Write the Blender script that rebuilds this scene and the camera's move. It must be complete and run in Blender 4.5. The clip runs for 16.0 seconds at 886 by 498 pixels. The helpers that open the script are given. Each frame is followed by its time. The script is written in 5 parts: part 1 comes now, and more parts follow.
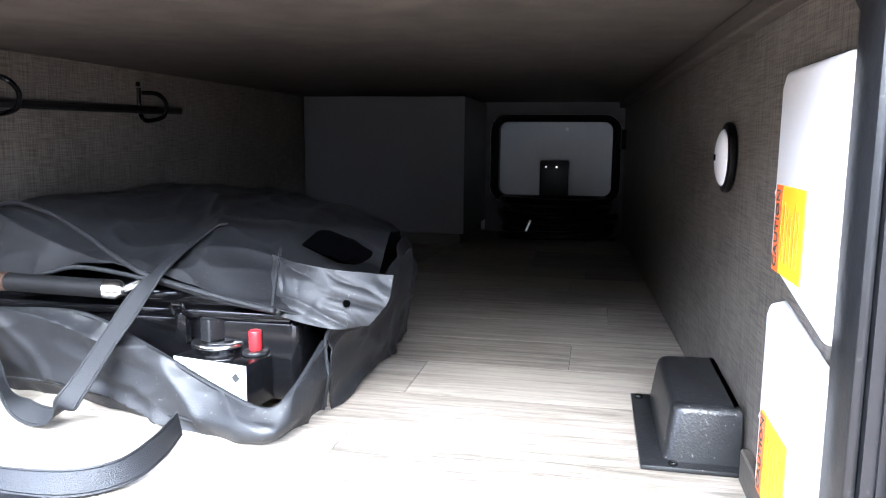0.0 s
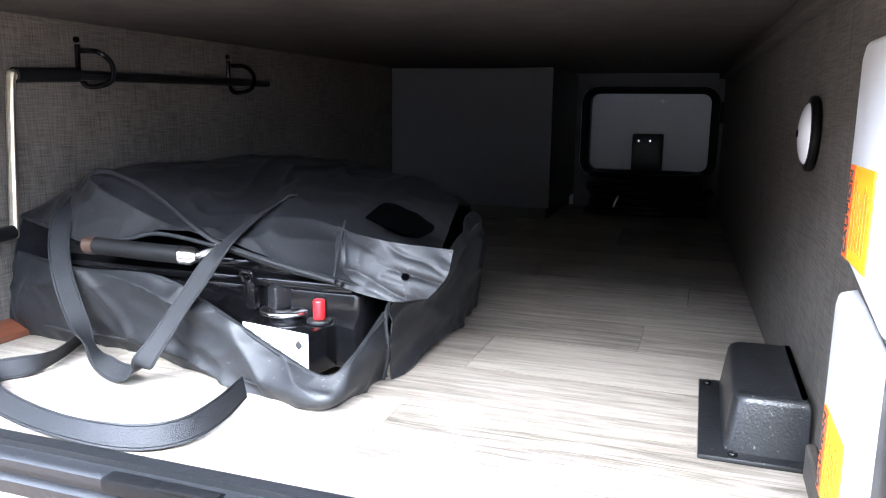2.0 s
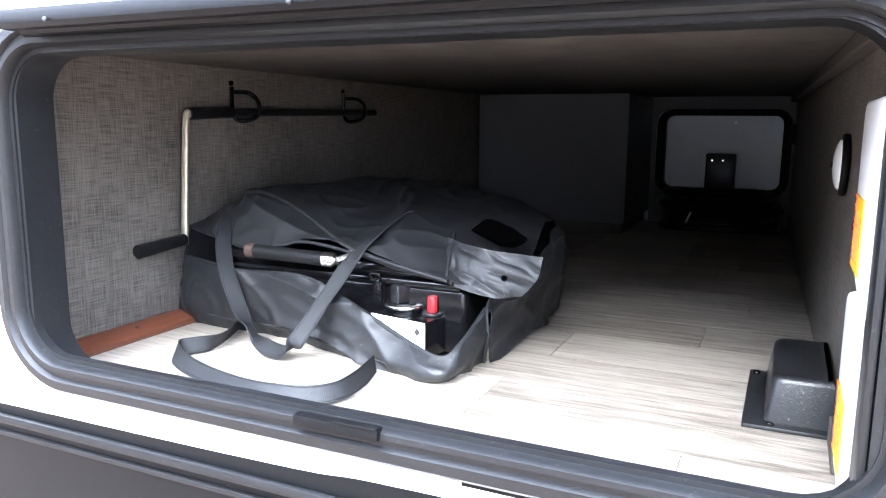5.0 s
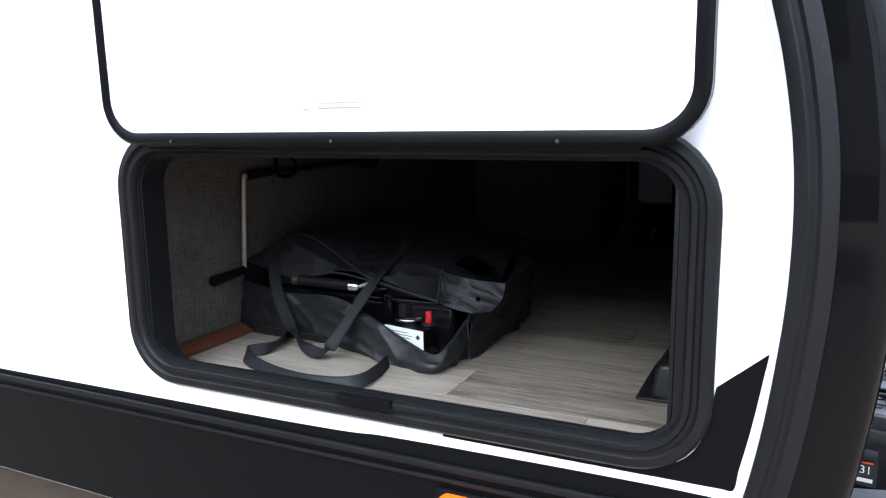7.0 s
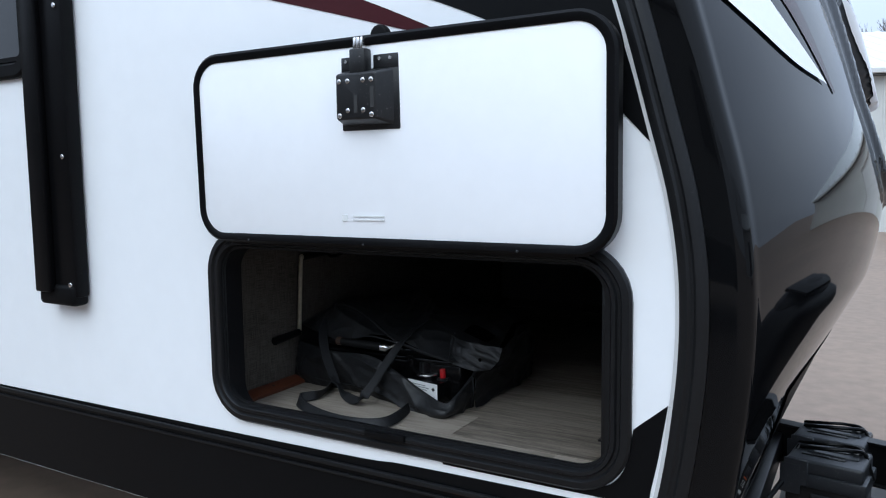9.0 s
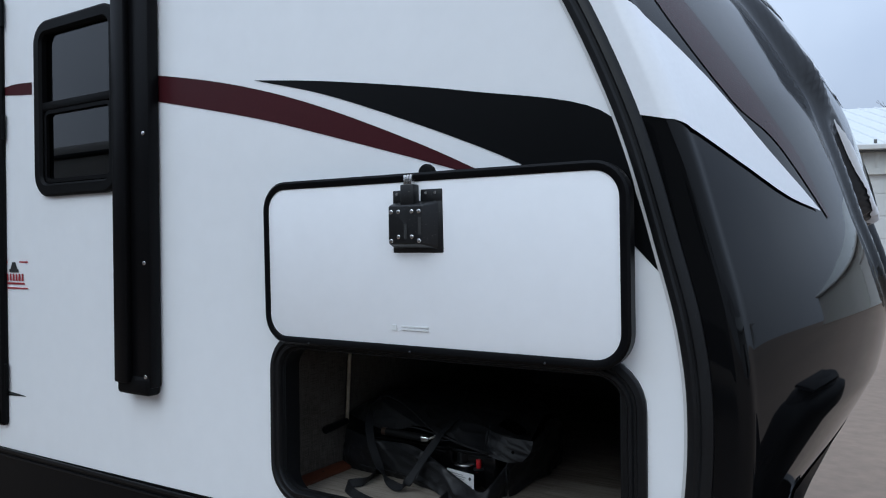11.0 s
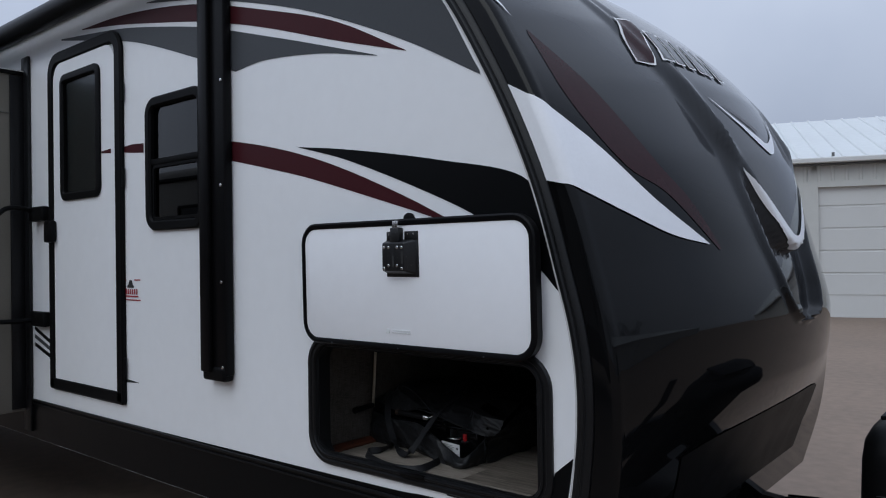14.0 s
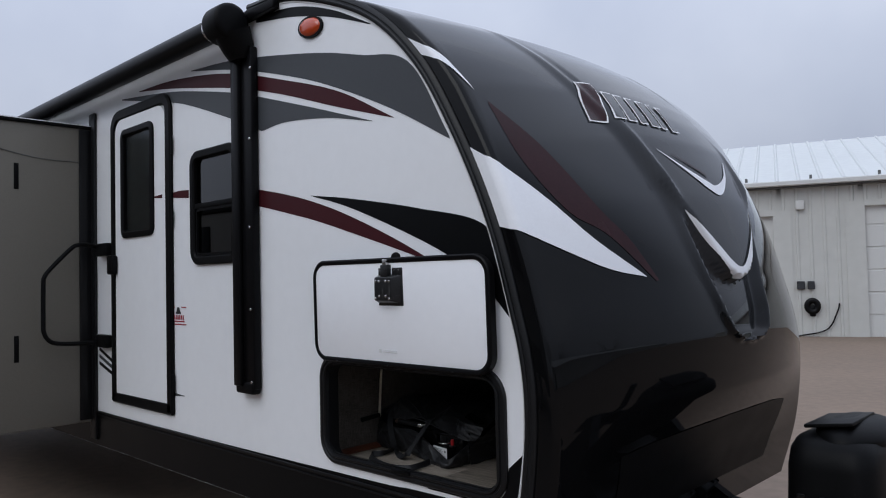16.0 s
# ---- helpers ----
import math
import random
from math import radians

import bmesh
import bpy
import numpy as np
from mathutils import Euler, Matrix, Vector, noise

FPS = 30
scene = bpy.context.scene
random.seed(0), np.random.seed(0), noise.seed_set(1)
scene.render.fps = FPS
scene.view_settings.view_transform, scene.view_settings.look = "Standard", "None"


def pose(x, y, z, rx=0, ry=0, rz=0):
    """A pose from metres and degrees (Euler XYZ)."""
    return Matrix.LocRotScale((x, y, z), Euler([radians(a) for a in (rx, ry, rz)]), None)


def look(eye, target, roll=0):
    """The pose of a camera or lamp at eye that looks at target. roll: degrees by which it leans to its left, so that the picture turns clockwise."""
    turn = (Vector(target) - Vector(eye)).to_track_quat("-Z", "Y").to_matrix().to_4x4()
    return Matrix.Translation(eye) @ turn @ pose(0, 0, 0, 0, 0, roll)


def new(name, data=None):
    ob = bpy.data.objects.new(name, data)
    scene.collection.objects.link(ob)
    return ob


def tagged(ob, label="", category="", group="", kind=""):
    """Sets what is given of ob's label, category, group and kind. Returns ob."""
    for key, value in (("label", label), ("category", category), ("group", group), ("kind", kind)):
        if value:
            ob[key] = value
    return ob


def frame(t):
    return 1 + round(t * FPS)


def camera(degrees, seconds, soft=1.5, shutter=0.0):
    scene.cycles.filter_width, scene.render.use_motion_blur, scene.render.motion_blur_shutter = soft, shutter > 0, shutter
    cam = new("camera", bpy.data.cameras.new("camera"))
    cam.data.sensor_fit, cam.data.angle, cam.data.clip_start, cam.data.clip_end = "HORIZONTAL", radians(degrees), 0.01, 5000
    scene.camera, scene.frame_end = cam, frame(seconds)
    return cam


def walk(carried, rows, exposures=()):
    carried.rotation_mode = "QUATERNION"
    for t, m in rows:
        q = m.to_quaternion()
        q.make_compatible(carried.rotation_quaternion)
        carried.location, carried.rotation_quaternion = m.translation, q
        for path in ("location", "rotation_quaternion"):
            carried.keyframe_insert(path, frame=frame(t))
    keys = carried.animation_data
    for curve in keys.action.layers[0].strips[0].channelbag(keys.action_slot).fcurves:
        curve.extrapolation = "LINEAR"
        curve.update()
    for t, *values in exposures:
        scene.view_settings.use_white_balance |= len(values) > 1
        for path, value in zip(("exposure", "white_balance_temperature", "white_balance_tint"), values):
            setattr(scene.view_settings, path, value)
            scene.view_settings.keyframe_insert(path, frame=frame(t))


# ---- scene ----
cam = camera(61.3, 16.0, soft=1.1)
PATH = [
    (0, (-0.901, -0.478, 1.095), (-1.293, 1.462, 0.805), 0.5),
    (0.5, (-0.871, -0.479, 1.098), (-1.354, 1.439, 0.799), 0.5),
    (1, (-0.859, -0.476, 1.097), (-1.414, 1.416, 0.762), 0.5),
    (1.5, (-0.853, -0.465, 1.097), (-1.447, 1.411, 0.739), 0.7),
    (2, (-0.859, -0.46, 1.098), (-1.498, 1.399, 0.732), 0.7),
    (2.5, (-0.874, -0.467, 1.099), (-1.556, 1.378, 0.741), 0.8),
    (3, (-0.889, -0.471, 1.096), (-1.619, 1.357, 0.747), 0.7),
    (3.5, (-0.89, -0.485, 1.093), (-1.663, 1.327, 0.744), 0.8),
    (4, (-0.886, -0.518, 1.105), (-1.675, 1.287, 0.762), 0.8),
    (4.2, (-0.886, -0.541, 1.109), (-1.682, 1.261, 0.768), 0.9),
    (6.3, (-0.639, -0.958, 1.227), (-1.498, 0.818, 0.899), -0.5),
    (6.5, (-0.634, -0.995, 1.251), (-1.475, 0.786, 0.903), -0.5),
    (7, (-0.583, -1.063, 1.274), (-1.44, 0.712, 0.934), -0.8),
    (7.5, (-0.508, -1.155, 1.298), (-1.401, 0.599, 0.944), -1.0),
    (8, (-0.414, -1.258, 1.326), (-1.33, 0.484, 0.971), -1.3),
    (8.5, (-0.328, -1.346, 1.358), (-1.287, 0.385, 1.065), -1.0),
    (9, (-0.291, -1.396, 1.392), (-1.283, 0.33, 1.197), -0.7),
    (9.5, (-0.269, -1.435, 1.426), (-1.28, 0.287, 1.318), -0.7),
    (10, (-0.25, -1.485, 1.473), (-1.276, 0.23, 1.428), -0.6),
    (10.2, (-0.238, -1.509, 1.496), (-1.274, 0.202, 1.465), -0.6),
    (12.3, (0.026, -1.749, 1.522), (-1.106, -0.1, 1.536), -1.0),
    (12.5, (0.081, -1.773, 1.526), (-1.064, -0.134, 1.55), -1.2),
    (13, (0.246, -1.836, 1.538), (-0.96, -0.24, 1.557), -1.2),
    (13.5, (0.409, -1.897, 1.551), (-0.843, -0.337, 1.546), -0.9),
    (14, (0.525, -1.949, 1.566), (-0.757, -0.414, 1.582), -0.8),
    (14.5, (0.661, -2.023, 1.577), (-0.649, -0.513, 1.618), -1.0),
    (15, (0.802, -2.092, 1.585), (-0.552, -0.62, 1.625), -1.0),
    (15.5, (0.938, -2.126, 1.596), (-0.427, -0.666, 1.649), -1.2),
    (16, (1.087, -2.141, 1.609), (-0.303, -0.705, 1.682), -1.3),
]
walk(cam, [(t, look(eye, target, roll)) for t, eye, target, roll in PATH], [(0, 4.9, 5600, 6), (1.5, 4.65, 5600, 6), (4, 4.6, 5600, 6), (6.3, 3.6, 5700, 6), (6.6, 2.95, 5700, 5), (7, 1.9, 5700, 4), (8, 0.92, 5550, 2), (9, 0.52, 5550, 1), (10, 0.22, 5550, 1), (12.5, -0.45, 5600, 1), (14, -0.5, 5800, 5), (16, -0.38, 6000, 7)])

# ---------------------------------------------------------------- light
world = bpy.data.worlds.new("overcast_sky")
scene.world = world
world.use_nodes = True
wn, wl = world.node_tree.nodes, world.node_tree.links
bg = wn["Background"]
sky = wn.new("ShaderNodeTexSky")
sky.sky_type, sky.sun_disc = "NISHITA", False
sky.sun_elevation, sky.sun_rotation = radians(42), radians(182)
sky.air_density, sky.dust_density = 1.0, 4.0
cloud = wn.new("ShaderNodeTexNoise")
cloud.inputs["Scale"].default_value, cloud.inputs["Detail"].default_value = 2.2, 5.0
ramp = wn.new("ShaderNodeValToRGB")
ramp.color_ramp.elements[0].position, ramp.color_ramp.elements[0].color = 0.30, (6.6, 6.9, 8.3, 1)
ramp.color_ramp.elements[1].position, ramp.color_ramp.elements[1].color = 0.72, (9.2, 9.3, 10.4, 1)
mixsky = wn.new("ShaderNodeMix")
mixsky.data_type = "RGBA"
mixsky.inputs[0].default_value = 0.93
wl.new(cloud.outputs["Fac"], ramp.inputs["Fac"])
wl.new(sky.outputs["Color"], mixsky.inputs[6])
wl.new(ramp.outputs["Color"], mixsky.inputs[7])
wco, wsep = wn.new("ShaderNodeTexCoord"), wn.new("ShaderNodeSeparateXYZ")
wl.new(wco.outputs["Generated"], wsep.inputs[0])
rise = wn.new("ShaderNodeMapRange")      # overcast sky: three times as bright overhead as at the horizon
rise.inputs["To Min"].default_value, rise.inputs["To Max"].default_value = 0.66, 1.98
wl.new(wsep.outputs["Z"], rise.inputs["Value"])
grade = wn.new("ShaderNodeVectorMath")
grade.operation = "SCALE"
wl.new(mixsky.outputs[2], grade.inputs[0])
wl.new(rise.outputs["Result"], grade.inputs["Scale"])
wl.new(grade.outputs[0], bg.inputs["Color"])
bg.inputs["Strength"].default_value = 0.10

sun = new("sun", bpy.data.lights.new("sun", "SUN"))
sun.data.energy, sun.data.angle, sun.data.color = 0.85, radians(40), (1.0, 0.96, 0.9)
sun.matrix_world = look((-0.5, -11, 11), (-1, 0, 1))


# ---------------------------------------------------------------- materials
def mat(name, base, rough=0.5, metal=0.0, vary=0.12, scale=6.0, fine=90.0, bump=0.0, bump_scale=120.0,
        coat=0.0, rough_vary=0.08, spec=0.5, stretch=(1, 1, 1), dust=0.0):
    """Base colour that varies at two scales, roughness that varies, fine relief."""
    m = bpy.data.materials.new(name)
    m.use_nodes = True
    n, l = m.node_tree.nodes, m.node_tree.links
    b = n["Principled BSDF"]
    co = n.new("ShaderNodeTexCoord")
    mp = n.new("ShaderNodeMapping")
    mp.inputs["Scale"].default_value = stretch
    l.new(co.outputs["Object"], mp.inputs["Vector"])
    big, small = n.new("ShaderNodeTexNoise"), n.new("ShaderNodeTexNoise")
    for tex, s in ((big, scale), (small, fine)):
        tex.inputs["Scale"].default_value = s
        tex.inputs["Detail"].default_value = 6
        l.new(mp.outputs["Vector"], tex.inputs["Vector"])
    add = n.new("ShaderNodeMath")
    add.operation = "ADD"
    l.new(big.outputs["Fac"], add.inputs[0])
    l.new(small.outputs["Fac"], add.inputs[1])
    mr = n.new("ShaderNodeMapRange")
    mr.inputs["From Min"].default_value, mr.inputs["From Max"].default_value = 0.6, 1.4
    mr.inputs["To Min"].default_value, mr.inputs["To Max"].default_value = 1 - vary, 1 + vary
    l.new(add.outputs[0], mr.inputs["Value"])
    mul = n.new("ShaderNodeMix")
    mul.data_type, mul.blend_type = "RGBA", "MULTIPLY"
    mul.inputs[0].default_value = 1
    mul.inputs[6].default_value = (*base, 1)
    l.new(mr.outputs["Result"], mul.inputs[7])
    colour = mul.outputs[2]
    if dust:
        sp = n.new("ShaderNodeTexNoise")
        sp.inputs["Scale"].default_value, sp.inputs["Detail"].default_value = 220.0, 2
        l.new(mp.outputs["Vector"], sp.inputs["Vector"])
        th = n.new("ShaderNodeMapRange")
        th.inputs["From Min"].default_value, th.inputs["From Max"].default_value = 0.66, 0.74
        th.inputs["To Max"].default_value = dust
        l.new(sp.outputs["Fac"], th.inputs["Value"])
        dm = n.new("ShaderNodeMix")
        dm.data_type = "RGBA"
        dm.inputs[7].default_value = (0.45, 0.43, 0.40, 1)
        l.new(th.outputs["Result"], dm.inputs[0])
        l.new(colour, dm.inputs[6])
        colour = dm.outputs[2]
    l.new(colour, b.inputs["Base Color"])
    rr = n.new("ShaderNodeMapRange")
    rr.inputs["To Min"].default_value, rr.inputs["To Max"].default_value = max(0.02, rough - rough_vary), min(1, rough + rough_vary)
    l.new(big.outputs["Fac"], rr.inputs["Value"])
    l.new(rr.outputs["Result"], b.inputs["Roughness"])
    b.inputs["Metallic"].default_value = metal
    b.inputs["Coat Weight"].default_value = coat
    b.inputs["Coat Roughness"].default_value = 0.04
    b.inputs["Specular IOR Level"].default_value = spec
    if bump:
        bt = n.new("ShaderNodeTexNoise")
        bt.inputs["Scale"].default_value, bt.inputs["Detail"].default_value = bump_scale, 4
        l.new(mp.outputs["Vector"], bt.inputs["Vector"])
        bp = n.new("ShaderNodeBump")
        bp.inputs["Strength"].default_value, bp.inputs["Distance"].default_value = bump, 0.002
        l.new(bt.outputs["Fac"], bp.inputs["Height"])
        l.new(bp.outputs["Normal"], b.inputs["Normal"])
    return m


def weave_mat(name, light, dark):
    """Printed woven wall panel: two sets of thin crossing threads with slubs."""
    m = bpy.data.materials.new(name)
    m.use_nodes = True
    n, l = m.node_tree.nodes, m.node_tree.links
    b = n["Principled BSDF"]
    co = n.new("ShaderNodeTexCoord")
    fac = []
    for stretch in ((40, 40, 900), (900, 900, 40)):
        mp = n.new("ShaderNodeMapping")
        mp.inputs["Scale"].default_value = stretch
        l.new(co.outputs["Object"], mp.inputs["Vector"])
        t = n.new("ShaderNodeTexNoise")
        t.inputs["Scale"].default_value, t.inputs["Detail"].default_value = 0.55, 5
        l.new(mp.outputs["Vector"], t.inputs["Vector"])
        fac.append(t.outputs["Fac"])
    add = n.new("ShaderNodeMath")
    add.operation = "ADD"
    l.new(fac[0], add.inputs[0])
    l.new(fac[1], add.inputs[1])
    big = n.new("ShaderNodeTexNoise")
    big.inputs["Scale"].default_value = 9.0
    l.new(co.outputs["Object"], big.inputs["Vector"])
    ma = n.new("ShaderNodeMath")
    ma.operation = "MULTIPLY_ADD"
    ma.inputs[1].default_value = 0.35
    l.new(big.outputs["Fac"], ma.inputs[0])
    l.new(add.outputs[0], ma.inputs[2])
    r = n.new("ShaderNodeValToRGB")
    r.color_ramp.elements[0].position, r.color_ramp.elements[0].color = 0.88 / 1.6, (*dark, 1)
    r.color_ramp.elements[1].position, r.color_ramp.elements[1].color = 1.40 / 1.6, (*light, 1)
    dv = n.new("ShaderNodeMath")
    dv.operation = "DIVIDE"
    dv.inputs[1].default_value = 1.6
    l.new(ma.outputs[0], dv.inputs[0])
    l.new(dv.outputs[0], r.inputs["Fac"])
    l.new(r.outputs["Color"], b.inputs["Base Color"])
    b.inputs["Roughness"].default_value = 0.62
    bp = n.new("ShaderNodeBump")
    bp.inputs["Strength"].default_value, bp.inputs["Distance"].default_value = 0.35, 0.001
    l.new(add.outputs[0], bp.inputs["Height"])
    l.new(bp.outputs["Normal"], b.inputs["Normal"])
    return m


def plank_mat():
    """Greyed oak vinyl: long grain, knots, tone differing from plank to plank."""
    m = bpy.data.materials.new("grey_oak_vinyl")
    m.use_nodes = True
    n, l = m.node_tree.nodes, m.node_tree.links
    b = n["Principled BSDF"]
    co, oi = n.new("ShaderNodeTexCoord"), n.new("ShaderNodeObjectInfo")
    off = n.new("ShaderNodeVectorMath")
    off.operation = "MULTIPLY_ADD"
    off.inputs[1].default_value = (1, 1, 1)
    sc = n.new("ShaderNodeMath")
    sc.operation = "MULTIPLY"
    sc.inputs[1].default_value = 37.0
    l.new(oi.outputs["Random"], sc.inputs[0])
    cx = n.new("ShaderNodeCombineXYZ")
    for i in range(3):
        l.new(sc.outputs[0], cx.inputs[i])
    l.new(co.outputs["Object"], off.inputs[0])
    l.new(cx.outputs[0], off.inputs[2])
    outs = []
    for stretch, s, dist in (((2.6, 34, 1), 2.2, 0.9), ((12, 260, 1), 2.6, 0.5)):
        mp = n.new("ShaderNodeMapping")
        mp.inputs["Scale"].default_value = stretch
        l.new(off.outputs[0], mp.inputs["Vector"])
        t = n.new("ShaderNodeTexNoise")
        t.inputs["Scale"].default_value, t.inputs["Detail"].default_value, t.inputs["Distortion"].default_value = s, 8, dist
        l.new(mp.outputs["Vector"], t.inputs["Vector"])
        outs.append(t.outputs["Fac"])
    ad = n.new("ShaderNodeMath")
    ad.operation = "MULTIPLY_ADD"
    ad.inputs[1].default_value = 0.7
    l.new(outs[1], ad.inputs[0])
    l.new(outs[0], ad.inputs[2])
    tone = n.new("ShaderNodeMath")
    tone.operation = "MULTIPLY_ADD"
    tone.inputs[1].default_value = 0.34
    l.new(oi.outputs["Random"], tone.inputs[0])
    l.new(ad.outputs[0], tone.inputs[2])
    dv = n.new("ShaderNodeMath")
    dv.operation = "DIVIDE"
    dv.inputs[1].default_value = 1.80
    l.new(tone.outputs[0], dv.inputs[0])
    r = n.new("ShaderNodeValToRGB")
    e = r.color_ramp.elements
    e[0].position, e[0].color = 0.36, (0.070, 0.059, 0.047, 1)
    e[1].position, e[1].color = 0.66, (0.315, 0.277, 0.233, 1)
    mid = e.new(0.48)
    mid.color = (0.170, 0.146, 0.120, 1)
    l.new(dv.outputs[0], r.inputs["Fac"])
    l.new(r.outputs["Color"], b.inputs["Base Color"])
    b.inputs["Roughness"].default_value = 0.48
    bp = n.new("ShaderNodeBump")
    bp.inputs["Strength"].default_value, bp.inputs["Distance"].default_value = 0.25, 0.001
    l.new(outs[1], bp.inputs["Height"])
    l.new(bp.outputs["Normal"], b.inputs["Normal"])
    return m


def glass_mat(name, tint, rough=0.0):
    m = bpy.data.materials.new(name)
    m.use_nodes = True
    b = m.node_tree.nodes["Principled BSDF"]
    b.inputs["Base Color"].default_value = (*tint, 1)
    b.inputs["Transmission Weight"].default_value = 1.0
    b.inputs["Roughness"].default_value = rough
    b.inputs["IOR"].default_value = 1.5
    return m


WHITE = mat("white_gelcoat", (0.80, 0.81, 0.82), 0.32, vary=0.025, scale=1.2, fine=14, rough_vary=0.06, coat=0.15)
DOORWHITE = mat("white_laminate", (0.83, 0.84, 0.86), 0.42, vary=0.02, scale=2.0, fine=25)
BLACKPL = mat("black_plastic_trim", (0.004, 0.004, 0.0043), 0.45, spec=0.08, vary=0.2, bump=0.15, bump_scale=300)
RUBBER = mat("black_rubber_seal", (0.0075, 0.0078, 0.0085), 0.36, vary=0.2, bump=0.12, bump_scale=160, dust=0.03, spec=0.22)
ALU = mat("painted_black_aluminium", (0.0035, 0.0035, 0.004), 0.34, vary=0.2, spec=0.10, dust=0.02)
GREYDECAL = mat("charcoal_decal", (0.060, 0.064, 0.070), 0.40, vary=0.06, scale=2.0, spec=0.15)
REDDECAL = mat("maroon_decal", (0.046, 0.009, 0.012), 0.40, vary=0.1, scale=3.0, spec=0.12)
BLACKDECAL = mat("black_decal", (0.0035, 0.0037, 0.0042), 0.32, vary=0.1, scale=3.0, spec=0.10)
WHITEDECAL = mat("white_decal", (0.78, 0.79, 0.81), 0.33, vary=0.03)
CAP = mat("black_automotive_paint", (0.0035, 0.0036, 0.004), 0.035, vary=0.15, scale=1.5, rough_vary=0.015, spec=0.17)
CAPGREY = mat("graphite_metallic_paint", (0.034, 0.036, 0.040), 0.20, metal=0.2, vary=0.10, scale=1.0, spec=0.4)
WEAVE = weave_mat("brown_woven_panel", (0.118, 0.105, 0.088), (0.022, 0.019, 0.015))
# wall weave in a darker copy: the ceiling's shade is put into its colour
SHADEWEAVE = weave_mat("shaded_woven_ceiling", (0.060, 0.051, 0.041), (0.015, 0.0125, 0.010))
PLANK = plank_mat()
TRIMWOOD = mat("reddish_stained_wood", (0.095, 0.029, 0.013), 0.5, vary=0.35, scale=9, stretch=(1, 0.25, 3), bump=0.2)
NYLON = mat("black_nylon_cloth", (0.0086, 0.0090, 0.0103), 0.50, vary=0.35, scale=14, fine=260, bump=0.25, bump_scale=650, dust=0.10, spec=0.42)
WEBBING = mat("black_webbing", (0.0105, 0.011, 0.0125), 0.55, spec=0.3, vary=0.2, fine=400, bump=0.5, bump_scale=700)
ENAMEL = mat("black_enamel_steel", (0.0035, 0.0035, 0.004), 0.16, spec=0.3, vary=0.2)
BLACKMOULD = mat("moulded_black_abs", (0.009, 0.0092, 0.010), 0.34, vary=0.2, bump=0.25, bump_scale=380, dust=0.18, spec=0.35)
CHROME = mat("brushed_chrome", (0.62, 0.61, 0.60), 0.22, metal=1.0, vary=0.1)
ZINC = mat("yellow_zinc_steel", (0.66, 0.60, 0.46), 0.30, metal=0.9, vary=0.2, scale=25)
FOAM = mat("black_foam_grip", (0.0035, 0.0035, 0.004), 0.6, spec=0.2, vary=0.2, bump=0.3, bump_scale=500)
WHITEPL = mat("white_moulded_plastic", (0.55, 0.55, 0.545), 0.40, vary=0.03)
YELLOW = mat("yellow_warning_label", (0.62, 0.34, 0.008), 0.5, vary=0.06)
ORANGE = mat("orange_ink", (0.72, 0.11, 0.015), 0.5)
REDPL = mat("red_plastic", (0.42, 0.012, 0.016), 0.35)
# near-black colour standing for the shade inside the bag's pocket mouth and eyelet
HOLESHADE = mat("painted_hole_shade", (0.0006, 0.0006, 0.0007), 0.9, spec=0.0)
REDFADE = mat("faded_maroon_paint", (0.026, 0.008, 0.010), 0.25, vary=0.2, scale=5.0, spec=0.15)
PAPER = mat("white_label", (0.80, 0.80, 0.80), 0.5, vary=0.03)
INK = mat("grey_ink", (0.20, 0.20, 0.21), 0.6)
FAINT = mat("faint_grey_ink", (0.66, 0.67, 0.66), 0.6)
INKDARK = mat("black_ink", (0.02, 0.02, 0.02), 0.6)
INKRED = mat("dark_red_ink", (0.30, 0.02, 0.03), 0.5)
# door white toned down, so the far hatch looks shaded at the bay's end
FARSHADED = mat("shaded_hatch_white", (0.56, 0.565, 0.58), 0.45, vary=0.03)
AMBER = mat("amber_lens", (0.85, 0.15, 0.004), 0.16, coat=0.6, vary=0.15, scale=30)
AMBERDARK = mat("amber_red_lens", (0.46, 0.055, 0.010), 0.16, coat=0.6, vary=0.15, scale=30)
TAUPE = mat("taupe_fibreglass", (0.155, 0.145, 0.122), 0.5, spec=0.2, vary=0.05, scale=1.5)
FROST = mat("frosted_white_lens", (0.75, 0.76, 0.78), 0.25, vary=0.02)
COVER = mat("weathered_black_moulding", (0.0032, 0.0033, 0.0036), 0.45, vary=0.2, bump=0.2, bump_scale=200, spec=0.09, dust=0.03)
GREYBOX = mat("grey_plastic", (0.019, 0.021, 0.025), 0.45, vary=0.12, bump=0.2, dust=0.2)
STEELBLACK = mat("black_painted_steel", (0.006, 0.006, 0.0065), 0.38, vary=0.25, spec=0.2, dust=0.05, bump=0.2, bump_scale=60)
# pale board coloured dark grey to carry the shade deep in the bay
PANELSHADE = mat("shaded_plywood_board", (0.060, 0.061, 0.064), 0.6, vary=0.07, fine=60)
RIB = mat("cream_ribbed_steel", (0.52, 0.52, 0.49), 0.45, vary=0.06, scale=0.5, fine=4)
ROOFMETAL = mat("pale_metal_roof", (0.60, 0.62, 0.61), 0.40, vary=0.07, scale=0.4, fine=5)
GARAGE = mat("white_garage_door", (0.58, 0.58, 0.56), 0.45, vary=0.04, scale=0.6)
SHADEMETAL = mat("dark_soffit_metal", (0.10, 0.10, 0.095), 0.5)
GROUND = mat("sandy_concrete", (0.205, 0.152, 0.112), 0.85, vary=0.20, scale=0.35, fine=9, bump=0.5, bump_scale=45)
BARK = mat("bare_bark", (0.11, 0.095, 0.085), 0.9, vary=0.2)
